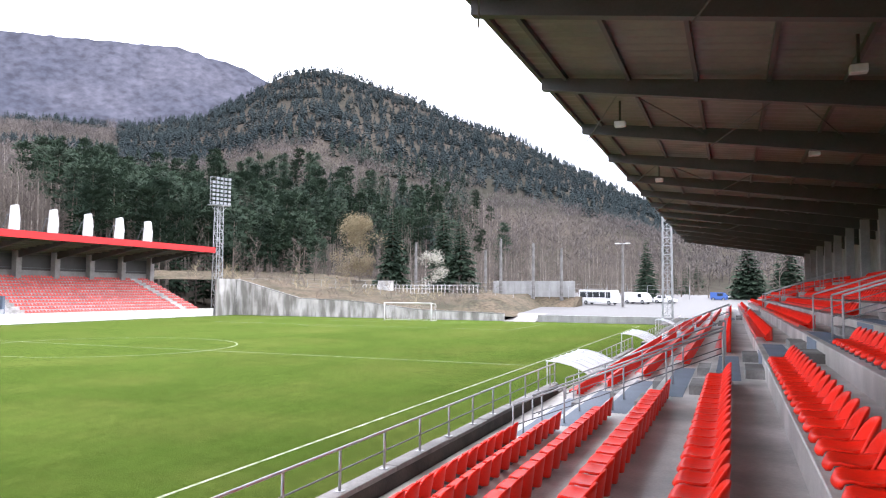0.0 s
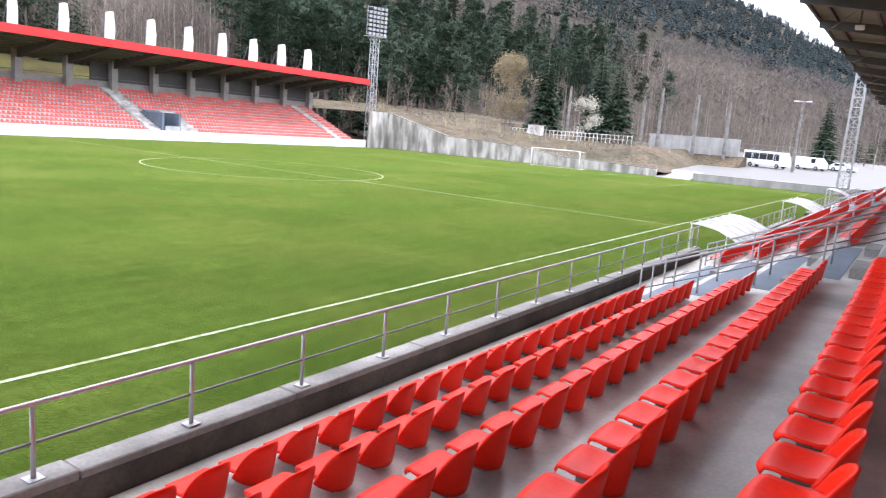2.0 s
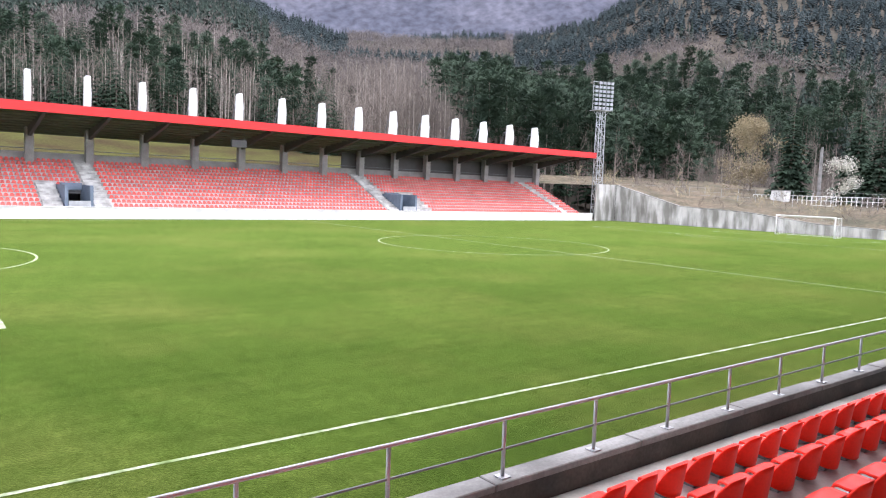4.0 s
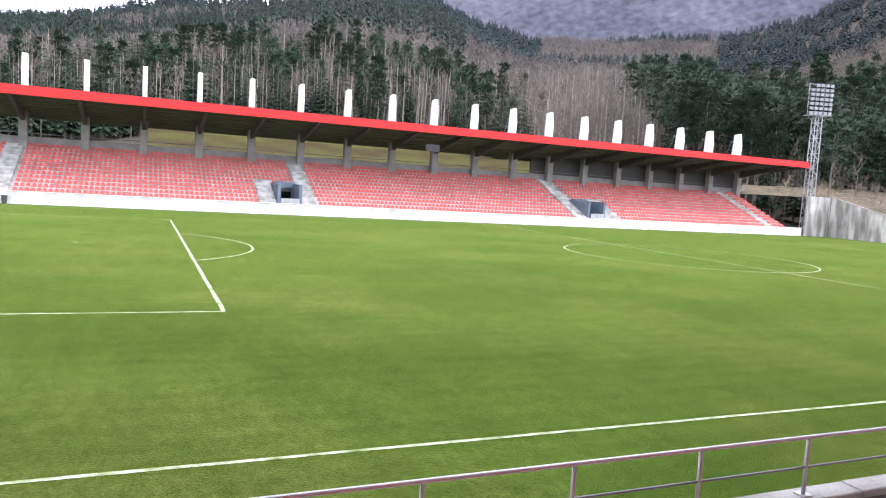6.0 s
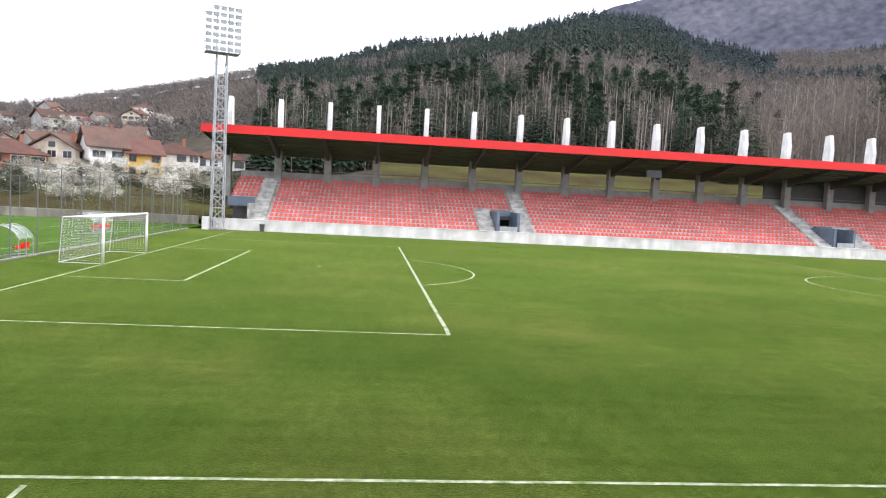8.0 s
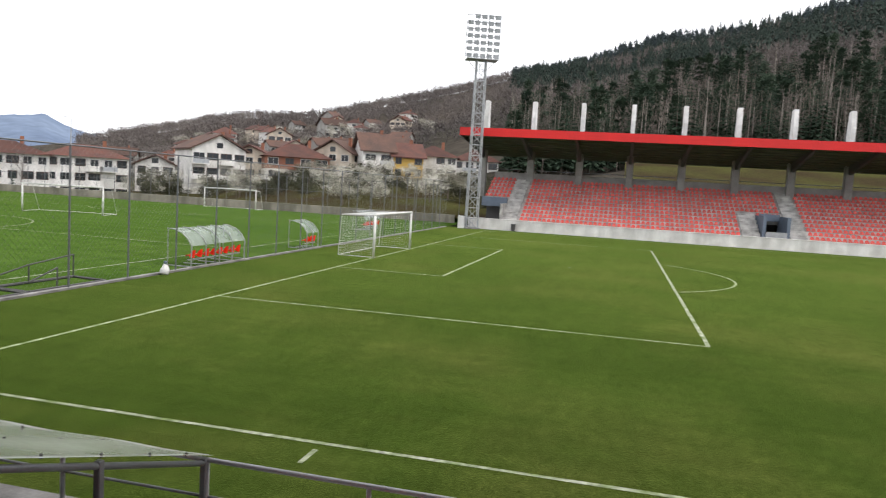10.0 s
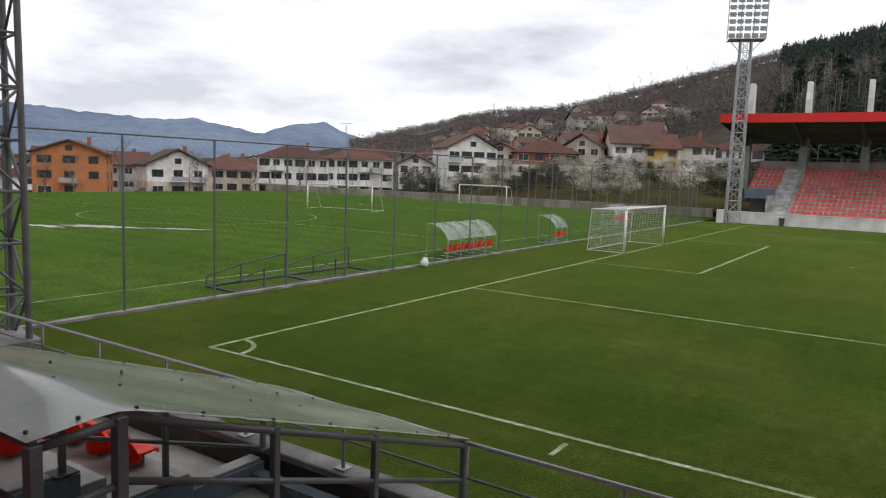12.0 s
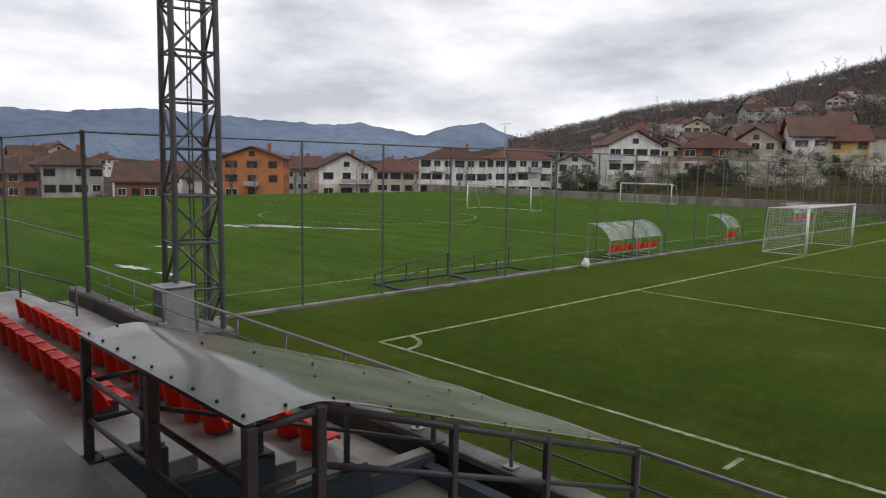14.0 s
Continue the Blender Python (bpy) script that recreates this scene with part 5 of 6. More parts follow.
def cone_tree(h, r, n, seed):
    """A small conifer: many short ragged boughs over a narrow cone."""
    rnd = random.Random(seed)
    bm = bmesh.new()
    for k in range(n):
        f = (k + rnd.random()) / n
        z = h * (1 - f) + 0.4
        rad = r * (0.05 + 0.95 * f ** 0.9) * rnd.uniform(0.75, 1.15)
        a = k * 2.4 + rnd.uniform(-0.5, 0.5)
        w = rnd.uniform(0.35, 0.7) * (1.3 - 0.5 * f)
        top = Vector((0.25 * rad * math.cos(a), 0.25 * rad * math.sin(a), z + h * 0.07))
        lo = z - h * rnd.uniform(0.02, 0.10)
        tri(bm, top, (rad * math.cos(a - w), rad * math.sin(a - w), lo), (rad * math.cos(a + w), rad * math.sin(a + w), lo - rnd.uniform(-0.4, 0.4)))
    return bm


def brush_crown(h, r, n, seed):
    """A leafless crown seen from afar: a loose sheaf of thin rising twigs on a stem."""
    rnd = random.Random(seed)
    bm = bmesh.new()
    tri(bm, (-0.14, 0, -0.5), (0.14, 0, -0.5), (0, 0.05, h * 0.8))
    tri(bm, (0, -0.14, -0.5), (0, 0.14, -0.5), (0.05, 0, h * 0.8))
    for _ in range(n):
        a, q = rnd.uniform(0, 6.283), rnd.random() ** 0.6
        z = h * rnd.uniform(0.25, 0.85)
        rad = r * q * (1 - 0.5 * abs(z / h - 0.5))
        p = Vector((rad * math.cos(a), rad * math.sin(a), z))
        d = Vector((math.cos(a) * 0.6 * q + rnd.uniform(-0.3, 0.3), math.sin(a) * 0.6 * q + rnd.uniform(-0.3, 0.3), rnd.uniform(0.4, 1.0))).normalized()
        s = d.orthogonal().normalized()
        s = (s * math.cos(a * 3) + d.cross(s) * math.sin(a * 3)) * rnd.uniform(0.10, 0.22)
        tri(bm, p - s, p + s, p + d * h * rnd.uniform(0.12, 0.26))
    return bm


def trunk(h, r, lean=0.0, sides=6):
    bm = bmesh.new()
    p = Vector((0, 0, -0.5))
    for k in range(4):
        q = Vector((lean * (k + 1) ** 2 * 0.06 + random.uniform(-0.05, 0.05), random.uniform(-0.05, 0.05), h * (k + 1) / 4))
        tube(bm, p, q, r * (1 - k * 0.22), sides, r * (1 - (k + 1) * 0.22))
        p = q
    return bm


def spruce_crown(h, r, low, whorls, spokes, seed):
    """Drooping boughs in whorls, each a ragged fan of narrow blades."""
    rnd = random.Random(seed)
    bm = bmesh.new()
    for k in range(whorls):
        f = k / (whorls - 1)
        z = low + (h - low) * f
        rad = r * (1 - f) ** 0.85 + 0.12
        n = max(4, int(spokes * (1 - 0.5 * f)))
        for i in range(n):
            a = 2 * math.pi * (i + rnd.random() * 0.8) / n + k
            length = rad * rnd.uniform(0.65, 1.12)
            d = Vector((math.cos(a), math.sin(a), 0))
            s = Vector((-d.y, d.x, 0))
            base = Vector((0, 0, z + rnd.uniform(-0.2, 0.2)))
            tip = base + d * length + Vector((0, 0, -length * rnd.uniform(0.15, 0.45)))
            w = length * 0.24
            for t0, t1, ww in ((0.1, 0.65, 1.0), (0.45, 1.0, 0.8)):
                m0, m1 = base.lerp(tip, t0), base.lerp(tip, t1)
                tri(bm, m0, m1 + s * w * ww * 0.6 + Vector((0, 0, -0.12 * length)), m1)
                tri(bm, m0, m1, m1 - s * w * ww * 0.6 + Vector((0, 0, -0.12 * length)))
                c = m0.lerp(m1, 0.6)
                tri(bm, m0, c + s * w * ww + Vector((0, 0, -0.05)), c - Vector((0, 0, 0.18 * length)))
                tri(bm, m0, c - Vector((0, 0, 0.18 * length)), c - s * w * ww + Vector((0, 0, -0.05)))
    return bm


def pine_crown(h, r, low, clumps, seed, blades=26):
    """Irregular clumps of needles on the upper trunk, with gaps."""
    rnd = random.Random(seed)
    bm = bmesh.new()
    for k in range(clumps):
        f = rnd.random() ** 0.8
        z = low + (h - low) * f
        rad = r * (1 - 0.75 * f) * rnd.uniform(0.25, 1.0)
        a = rnd.uniform(0, 6.283)
        c = Vector((rad * math.cos(a), rad * math.sin(a), z))
        size = r * rnd.uniform(0.28, 0.5)
        for i in range(blades):
            d = Vector((rnd.gauss(0, 1), rnd.gauss(0, 1), rnd.gauss(0.1, 0.55))).normalized()
            u = d.orthogonal().normalized()
            p = c + d * size * rnd.uniform(0.1, 1.0)
            p.z = c.z + (p.z - c.z) * 0.6
            w = size * rnd.uniform(0.09, 0.20)
            tri(bm, p - u * w, p + u * w, p + d * w * 3.2 + Vector((0, 0, w)))
    return bm


def bare_crown(h, r, low, depth, seed, thick=0.06, twigs=True):
    """Forking branches and fine twigs, no leaves."""
    rnd = random.Random(seed)
    bm = bmesh.new()

    def grow(p, d, length, rad, level):
        q = p + d * length
        tube(bm, p, q, rad, 3, rad * 0.55)
        if level == 0:
            for _ in range(3 if twigs else 1):
                e = (d + Vector((rnd.uniform(-0.8, 0.8), rnd.uniform(-0.8, 0.8), rnd.uniform(-0.1, 0.7)))).normalized()
                s = e.orthogonal().normalized() * rad * 0.9
                tri(bm, q - s, q + s, q + e * length * 0.9)
            return
        for _ in range(3):
            e = (d + Vector((rnd.uniform(-0.75, 0.75), rnd.uniform(-0.75, 0.75), rnd.uniform(-0.05, 0.55)))).normalized()
            grow(p.lerp(q, rnd.uniform(0.55, 1.0)), e, length * rnd.uniform(0.55, 0.75), rad * 0.55, level - 1)
    n = 7
    for k in range(n):
        z = low + (h - low) * k / n * 0.9
        a = rnd.uniform(0, 6.283)
        up = 0.9 + k / n
        d = Vector((math.cos(a), math.sin(a), up)).normalized()
        grow(Vector((0, 0, z)), d, r * rnd.uniform(0.5, 0.7), thick, depth)
    return bm


def leaf_cloud(h, r, low, count, size, seed, clumps=9):
    """Loose small leaves or petals with an uneven outline."""
    rnd = random.Random(seed)
    bm = bmesh.new()
    lumps = [(Vector((rnd.gauss(0, r * 0.45), rnd.gauss(0, r * 0.45), rnd.uniform(low + r * 0.2, h - r * 0.3))), r * rnd.uniform(0.3, 0.6)) for _ in range(clumps)]
    for _ in range(count):
        c, s = rnd.choice(lumps)
        d = Vector((rnd.gauss(0, 1), rnd.gauss(0, 1), rnd.gauss(0, 0.8))).normalized()
        p = c + d * s * rnd.random() ** 0.4
        u = Vector((rnd.gauss(0, 1), rnd.gauss(0, 1), rnd.gauss(0, 1))).normalized()
        v = u.orthogonal().normalized()
        w = size * rnd.uniform(0.6, 1.4)
        tri(bm, p - u * w, p + u * w, p + v * w * 1.6)
    return bm


def polar(az, r, dz=0.0):
    a = radians(az)
    x, y = CX + r * math.cos(a), CY + r * math.sin(a)
    return x, y, ground_height(x, y) - 0.3 + dz


def woods():
    rnd = random.Random(5)
    spruce = [(mesh_data(trunk(17, 0.24)), mesh_data(spruce_crown(18, 3.1, 2.5, 16, 11, s))) for s in (1, 2, 3)]
    pine = [(mesh_data(trunk(19, 0.26, 0.4)), mesh_data(pine_crown(20.5, 3.0, 10.0, 30, s, 34))) for s in (4, 5, 6)]
    bare = [(mesh_data(trunk(11, 0.16)), mesh_data(bare_crown(15, 3.6, 3.5, 2, s))) for s in (7, 8, 9)]
    birch = [(mesh_data(trunk(16.5, 0.17, 0.3)), mesh_data(bare_crown(17, 2.4, 5.5, 2, s, 0.05))) for s in (10, 11)]
    jobs = {"spruce": [], "pine": [], "bare": [], "birch": []}

    def fits(x, y):
        return not (-70 < x < 111 and -30 < y < 92) and not (108 < x < 175 and -40 < y < 34) and not (111 < x < 152 and 30 < y < 72)
    for _ in range(3000):
        az = rnd.uniform(2, 99)
        start = 148 if az > 58 else (162 if az > 38 else 178)
        r = start + (130 if az > 50 else 190) * rnd.random() ** 1.3
        x, y, z = polar(az, r)
        if not fits(x, y):
            continue
        h = rnd.uniform(0.75, 1.1)
        az += rnd.gauss(0, 1.8)
        if 33 < az < 50:
            kind = "pine" if rnd.random() < 0.85 else "bare"
            h *= 1.12
        elif 50 <= az < 62:
            kind = rnd.choice(["bare", "bare", "birch", "bare", "birch", "bare"])
            h *= 1.05 if kind != "pine" else 0.85
        elif az >= 62:
            g = noise.noise(Vector((az * 0.35, r * 0.03, 2)))
            kind = rnd.choice(["spruce", "spruce", "pine"]) if g > 0.0 else rnd.choice(["birch", "bare", "birch", "spruce"])
            h *= 0.82 if kind != "birch" else 0.95
        elif az > 15:
            kind = rnd.choice(["pine", "pine", "spruce", "bare"]) if r > 250 and az > 21 else rnd.choice(["bare", "bare", "bare", "birch", "bare"])
            h *= 1.0 if r > 250 else 0.85
        else:
            kind = rnd.choice(["bare", "bare", "birch", "bare", "spruce" if az < 5 else "bare"])
            h *= 0.72
        if kind in ("pine",) and len(jobs["pine"]) > 520:
            kind = "spruce" if rnd.random() < 0.4 else "pine"
        jobs[kind].append((x, y, z, rnd.uniform(0, 6.28), h * rnd.uniform(0.9, 1.2), h))
    names = {"spruce": (spruce, M_needle, M_bark), "pine": (pine, M_needle, M_bark), "bare": (bare, M_twig, M_bark), "birch": (birch, M_twig, M_birch)}
    texts = {"spruce": "dark green spruce wood on the slope", "pine": "tall dark pine forest with bare lower trunks", "bare": "leafless grey-brown deciduous trees on the slope", "birch": "pale-stemmed leafless birch trees"}
    for kind, (tpl, crown, bark) in names.items():
        root = empty(kind + "_wood", 0, 0, 0, texts[kind], "trees", kind="stuff")
        for k, (tr, cr) in enumerate(tpl):
            some = jobs[kind][k::len(tpl)]
            scatter("trunk", tr, some, bark, root)
            scatter("crown", cr, some, crown, root)
    # woods of the upper slopes, small in view: simple ragged trees
    far_con = [mesh_data(cone_tree(13, 2.7, 34, s)) for s in (20, 21)]
    far_bare = [mesh_data(brush_crown(11, 3.6, 34, s)) for s in (22, 23)]
    con, con_far, brn = [], [], []
    for _ in range(15000):
        az = rnd.uniform(-12, 131)
        lim = 620 if az > 80 else 620 + 480 * min(1, max(0, (80 - az) / 45))
        lo = 275 if az < 99 else 225
        r = lo + (lim * 1.03 - lo) * rnd.random() ** 0.8
        if az > 99 and rnd.random() < 0.25:
            r = lim * rnd.uniform(0.9, 1.02)
        x, y, z = polar(az, r)
        g = noise.noise(Vector((x * 0.006, y * 0.006, 7.0)))
        up = (r - lo) / (lim - lo)
        item = (x, y, z, rnd.uniform(0, 6.28), rnd.uniform(0.9, 1.7), rnd.uniform(0.7, 1.15))
        if az > 99:
            brn.append((x, y, z, item[3], item[4] * 0.8, item[5] * (0.5 if r < 400 else 0.75)))
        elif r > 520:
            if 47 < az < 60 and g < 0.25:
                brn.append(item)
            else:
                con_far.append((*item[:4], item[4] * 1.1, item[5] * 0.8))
        elif (g > 0.0 and not 49 < az < 66 and az > 20) or (az > 66 and up > 0.6):
            con.append((*item[:4], item[4] * 1.15, item[5] * 1.1))
            if rnd.random() < 0.5:
                bx, by, bz = polar(az + rnd.uniform(-0.6, 0.6), r + rnd.uniform(-8, 8))
                brn.append((bx, by, bz, item[3], item[4], item[5]))
        else:
            brn.append(item)
    root = empty("hill_woods", 0, 0, 0, "mixed conifer and leafless woods up the hillside", "trees", kind="stuff")
    for k in range(2):
        scatter("conifer_cover", far_con[k], con[k::2], M_needle_mid, root)
        scatter("haze_tinted_cover", far_con[k], con_far[k::2], M_far_wood_haze, root)
        scatter("bare_cover", far_bare[k], brn[k::2], M_twig_mid, root)


woods()


def single_tree(kind, x, y, z, h, w, seed, label):
    t = empty(kind, 0, 0, 0, label, "tree")
    if kind == "spruce_tree":
        part("trunk", trunk(17.0, 0.26), M_bark, t)
        part("crown", spruce_crown(18, 3.6, 1.2, 26, 16, seed), M_needle, t)
    elif kind == "budding_tree":
        part("trunk", trunk(10, 0.22), M_bark, t)
        part("limb_network", bare_crown(16, 3.4, 2.0, 2, seed), M_twig, t)
        part("crown", leaf_cloud(17.5, 4.8, 1.5, 9000, 0.14, seed, 34), M_bud, t)
    elif kind == "blossom_tree":
        part("trunk", trunk(5, 0.16), M_bark, t)
        part("limb_network", bare_crown(8, 2.4, 1.2, 2, seed, 0.05), M_twig, t)
        part("crown", leaf_cloud(9, 3.0, 1.5, 2200, 0.09, seed, 14), M_blossom, t)
    elif kind == "shrub":
        part("limb_network", bare_crown(4, 1.6, 0.2, 1, seed, 0.03), M_twig, t)
        part("crown", leaf_cloud(4.5, 2.4, 0.2, 1300, 0.12, seed), M_shrub, t)
    elif kind == "cypress":
        part("trunk", trunk(4, 0.12), M_bark, t)
        part("crown", spruce_crown(7, 0.9, 0.3, 22, 10, seed), M_needle, t)
    elif kind == "bare_tree":
        part("trunk", trunk(9, 0.2), M_bark, t)
        part("limb_network", bare_crown(13, 3.6, 2.0, 3, seed, 0.08), M_twig, t)
    t.matrix_world = pose(x, y, z, 0, 0, seed * 57) @ Matrix.Diagonal((w, w, h, 1))
    return t


SPR = "dark green spruce on the bank"
single_tree("spruce_tree", 150, 56.5, 4.9, 1.02, 1.15, 31, SPR)
single_tree("spruce_tree", 152, 45.5, 4.1, 1.1, 1.15, 32, SPR)
single_tree("spruce_tree", 147, 39.8, 3.9, 0.86, 1.2, 33, SPR)
single_tree("spruce_tree", 160, 5.0, 2.2, 0.75, 0.8, 34, "slim dark spruce behind the car park")
single_tree("budding_tree", 152, 65.5, 5.7, 0.98, 1.0, 35, "pale yellow-brown budding tree on the bank")
single_tree("blossom_tree", 142, 44.0, 3.7, 0.95, 0.9, 36, "white blossoming tree between the spruces")
for k, (x, y, s) in enumerate(((178, -14, 0.75), (184, -22, 0.8), (188, -32, 0.8))):
    single_tree("spruce_tree", x, y, 2.8, s, 1.4, 40 + k, "broad dark conifer behind the car park")
for k, (x, y, s) in enumerate(((180, -6, 0.7), (186, 0, 0.75), (176, -20, 0.7), (170, 14, 0.7), (165, 22, 0.75), (176, 8, 0.7), (158, 30, 0.7), (135, 70, 0.6), (128, 62, 0.45), (141, 74, 0.6), (134, 80, 0.7), (122, 76, 0.5))):
    single_tree("bare_tree", x, y, 3.0 + (3 if y > 50 else 0), s, s * 1.1, 50 + k, "leafless brown tree beyond the wall")


for k in range(80):
    rnd_b = random.Random(400 + k)
    bx, by = rnd_b.uniform(112.5, 136), rnd_b.uniform(26, 92)
    bt = lerp_table(WALL_TOP, by)
    bz = bt + (max(bt, 3.5 + max(0, by - 45) * 0.09) - bt) * min(1, (bx - 111.2) / 11) ** 1.2 + max(0, bx - 125) * 0.02 - 0.3
    bush = empty("dry_bush", 0, 0, 0, "leafless dry bush on the bank", "bush", "bushes on the bank")
    part("twig_crown", bare_crown(3.2, 1.5, 0.0, 2, 400 + k, 0.03), M_twig if k % 3 else M_bud, bush)
    bush.matrix_world = pose(bx, by, bz, 0, 0, k * 40) @ Matrix.Diagonal((1.0, 1.0, rnd_b.uniform(0.45, 0.9), 1))


# ---- village ----
M_plaster = material("white_plaster", (0.86, 0.84, 0.81), 0.85, 0.06, 6, 0.4, 0.05, second=(0.68, 0.66, 0.62), stain=0.15)
M_cream = material("cream_plaster", (0.72, 0.62, 0.50), 0.85, 0.06, 6, 0.4, 0.05, second=(0.50, 0.43, 0.35), stain=0.15)
M_orange = material("orange_brick", (0.52, 0.20, 0.07), 0.85, 0.1, 9, 0.5, 0.1, second=(0.42, 0.16, 0.06))
M_brick = material("red_brick", (0.30, 0.12, 0.07), 0.85, 0.14, 9, 0.5, 0.1, second=(0.22, 0.09, 0.055))
M_yellow = material("yellow_plaster", (0.62, 0.40, 0.10), 0.85, 0.06, 6, 0.4, 0.05)
M_grey_plaster = material("grey_plaster", (0.42, 0.41, 0.38), 0.85, 0.08, 6, 0.4, 0.05, second=(0.33, 0.32, 0.30), stain=0.2)
M_tile = material("roof_tiles", (0.118, 0.054, 0.042), 0.9, 0.2, 5, 0.4, 0.3, second=(0.075, 0.042, 0.036), rand=0.3, spec=0.2)
M_tile_brown = material("brown_roof_tiles", (0.105, 0.062, 0.048), 0.9, 0.2, 5, 0.4, 0.3, second=(0.07, 0.047, 0.04), rand=0.3, spec=0.2)
M_frame = material("brown_window_frame", (0.10, 0.055, 0.035), 0.6, 0.1, 9, 1.0, 0.05)
M_pane = material("window_glass", (0.035, 0.04, 0.045), 0.15, 0.1, 4, 0.5, 0.0)


def house(label, az, r, z, turn, w, d, storeys, roof, wall_mat, roof_mat, cols=4, balcony=(), base_mat=None, pitch_h=2.6, side_mat=None, st=2.8):
    """A village house facing the valley: storey walls, overhanging roof, recessed windows, balconies, chimney. roof: 'gable', 'ridge' or 'hip'."""
    h = empty("house", 0, 0, 0, label, "house", "village houses")
    top = storeys * st
    part("wall", boxed(-w / 2, w / 2, -d / 2, d / 2, -6.0, top), wall_mat, h)
    if base_mat:
        part("ground_floor", boxed(-w / 2 - 0.02, w / 2 + 0.02, -d / 2 - 0.02, d / 2 + 0.02, -6.0, st - 0.1), base_mat, h)
    if side_mat:
        part("side_wall", boxed(w / 2, w / 2 + 0.03, -d / 2, d / 2, 0, top), side_mat, h)
    o = 0.7
    if roof == "gable":
        part("roof", prism(bmesh.new(), [(-w / 2 - o, top - 0.25), (0, top + pitch_h), (w / 2 + o, top - 0.25), (w / 2 + o, top), (0, top + pitch_h + 0.28), (-w / 2 - o, top)], "y", -d / 2 - o, d / 2 + o), roof_mat, h)
        part("gable_wall", prism(bmesh.new(), [(-w / 2, top), (w / 2, top), (0, top + pitch_h - 0.1)], "y", -d / 2, d / 2), wall_mat, h)
        part("attic_window", boxed(-0.6, 0.6, -d / 2 - 0.04, -d / 2 + 0.02, top + 0.3, top + 1.3), M_pane, h)
    elif roof == "ridge":
        part("roof", prism(bmesh.new(), [(-d / 2 - o, top - 0.25), (0, top + pitch_h), (d / 2 + o, top - 0.25), (d / 2 + o, top), (0, top + pitch_h + 0.28), (-d / 2 - o, top)], "x", -w / 2 - o, w / 2 + o), roof_mat, h)
        part("gable_wall", prism(bmesh.new(), [(-d / 2, top), (d / 2, top), (0, top + pitch_h - 0.1)], "x", -w / 2, w / 2), wall_mat, h)
    else:
        bm = bmesh.new()
        e = [(-w / 2 - o, -d / 2 - o), (w / 2 + o, -d / 2 - o), (w / 2 + o, d / 2 + o), (-w / 2 - o, d / 2 + o)]
        lo = [bm.verts.new((x, y, top - 0.12)) for x, y in e]
        k = max(0.4, w / 2 - d / 2)
        ra, rb = bm.verts.new((-k, 0, top + pitch_h)), bm.verts.new((k, 0, top + pitch_h))
        bm.faces.new((lo[0], lo[1], rb, ra))
        bm.faces.new((lo[1], lo[2], rb))
        bm.faces.new((lo[2], lo[3], ra, rb))
        bm.faces.new((lo[3], lo[0], ra))
        bm.faces.new(lo[::-1])
        part("roof", bm, roof_mat, h)
    cx = w * 0.22
    part("chimney", boxed(cx - 0.3, cx + 0.3, -0.3, 0.3, top + pitch_h * 0.4, top + pitch_h + 0.9), M_brick, h)
    rnd = random.Random(int(az * 10))
    for s in range(storeys):
        for c in range(cols):
            if rnd.random() < 0.1:
                continue
            x = -w / 2 + w * (c + 0.5) / cols
            ww, z0 = min(0.95, w / cols * 0.34) * rnd.choice((0.8, 1.0, 1.15)), s * st + 0.85
            big = (s, c) in balcony
            if big:
                z0 -= 0.7
            fr = part("window", boxed(x - ww - 0.09, x + ww + 0.09, -d / 2 - 0.05, -d / 2 + 0.05, z0 - 0.09, s * st + 2.05 + 0.09), M_frame if rnd.random() < 0.65 else M_white, h)
            part("pane", boxed(x - ww, x - 0.03, -d / 2 - 0.065, -d / 2 - 0.045, z0, s * st + 2.05), M_pane, fr)
            part("pane", boxed(x + 0.03, x + ww, -d / 2 - 0.065, -d / 2 - 0.045, z0, s * st + 2.05), M_pane, fr)
            if big:
                bl = part("balcony", boxed(x - 1.5, x + 1.5, -d / 2 - 1.3, -d / 2 - 0.06, s * st - 0.1, s * st + 0.06), wall_mat, h)
                part("balustrade", boxed(x - 1.5, x + 1.5, -d / 2 - 1.3, -d / 2 - 1.2, s * st + 0.06, s * st + 0.9), M_lens if rnd.random() < 0.5 else wall_mat, bl)
        for k in range(2):
            y = -d / 4 + k * d / 2
            part("side_window", boxed(w / 2 - 0.02, w / 2 + 0.06, y - 0.5, y + 0.5, s * st + 0.9, s * st + 2.1), M_pane, h)
    x, y, _ = polar(az, r)
    h.matrix_world = pose(x, y, z, 0, 0, az - 90 + turn)
    return h


house("low red brick house with brown tiled roof", 167.4, 150, -2.9, 8, 8, 7, 2, "hip", M_brick, M_tile_brown, 3, st=2.4, pitch_h=2.4)
house("grey plastered house with a brown hip roof", 164.0, 152, -2.4, 15, 10.5, 9, 2, "hip", M_grey_plaster, M_tile_brown, 4, st=2.9, pitch_h=2.8)
house("low brick house with a broad brown roof", 158.8, 148, -2.9, -8, 9.6, 8, 1, "ridge", M_brick, M_tile_brown, 4, pitch_h=3.3, st=3.4)
house("unplastered orange brick house with three storeys", 150.9, 150, -2.9, -10, 12, 9, 3, "gable", M_orange, M_tile_brown, 3, ((1, 1),), st=2.7, pitch_h=2.1)
house("house with red tiled roof behind others", 147.6, 172, -2.4, 10, 9, 8, 2, "ridge", M_grey_plaster, M_tile, 3)
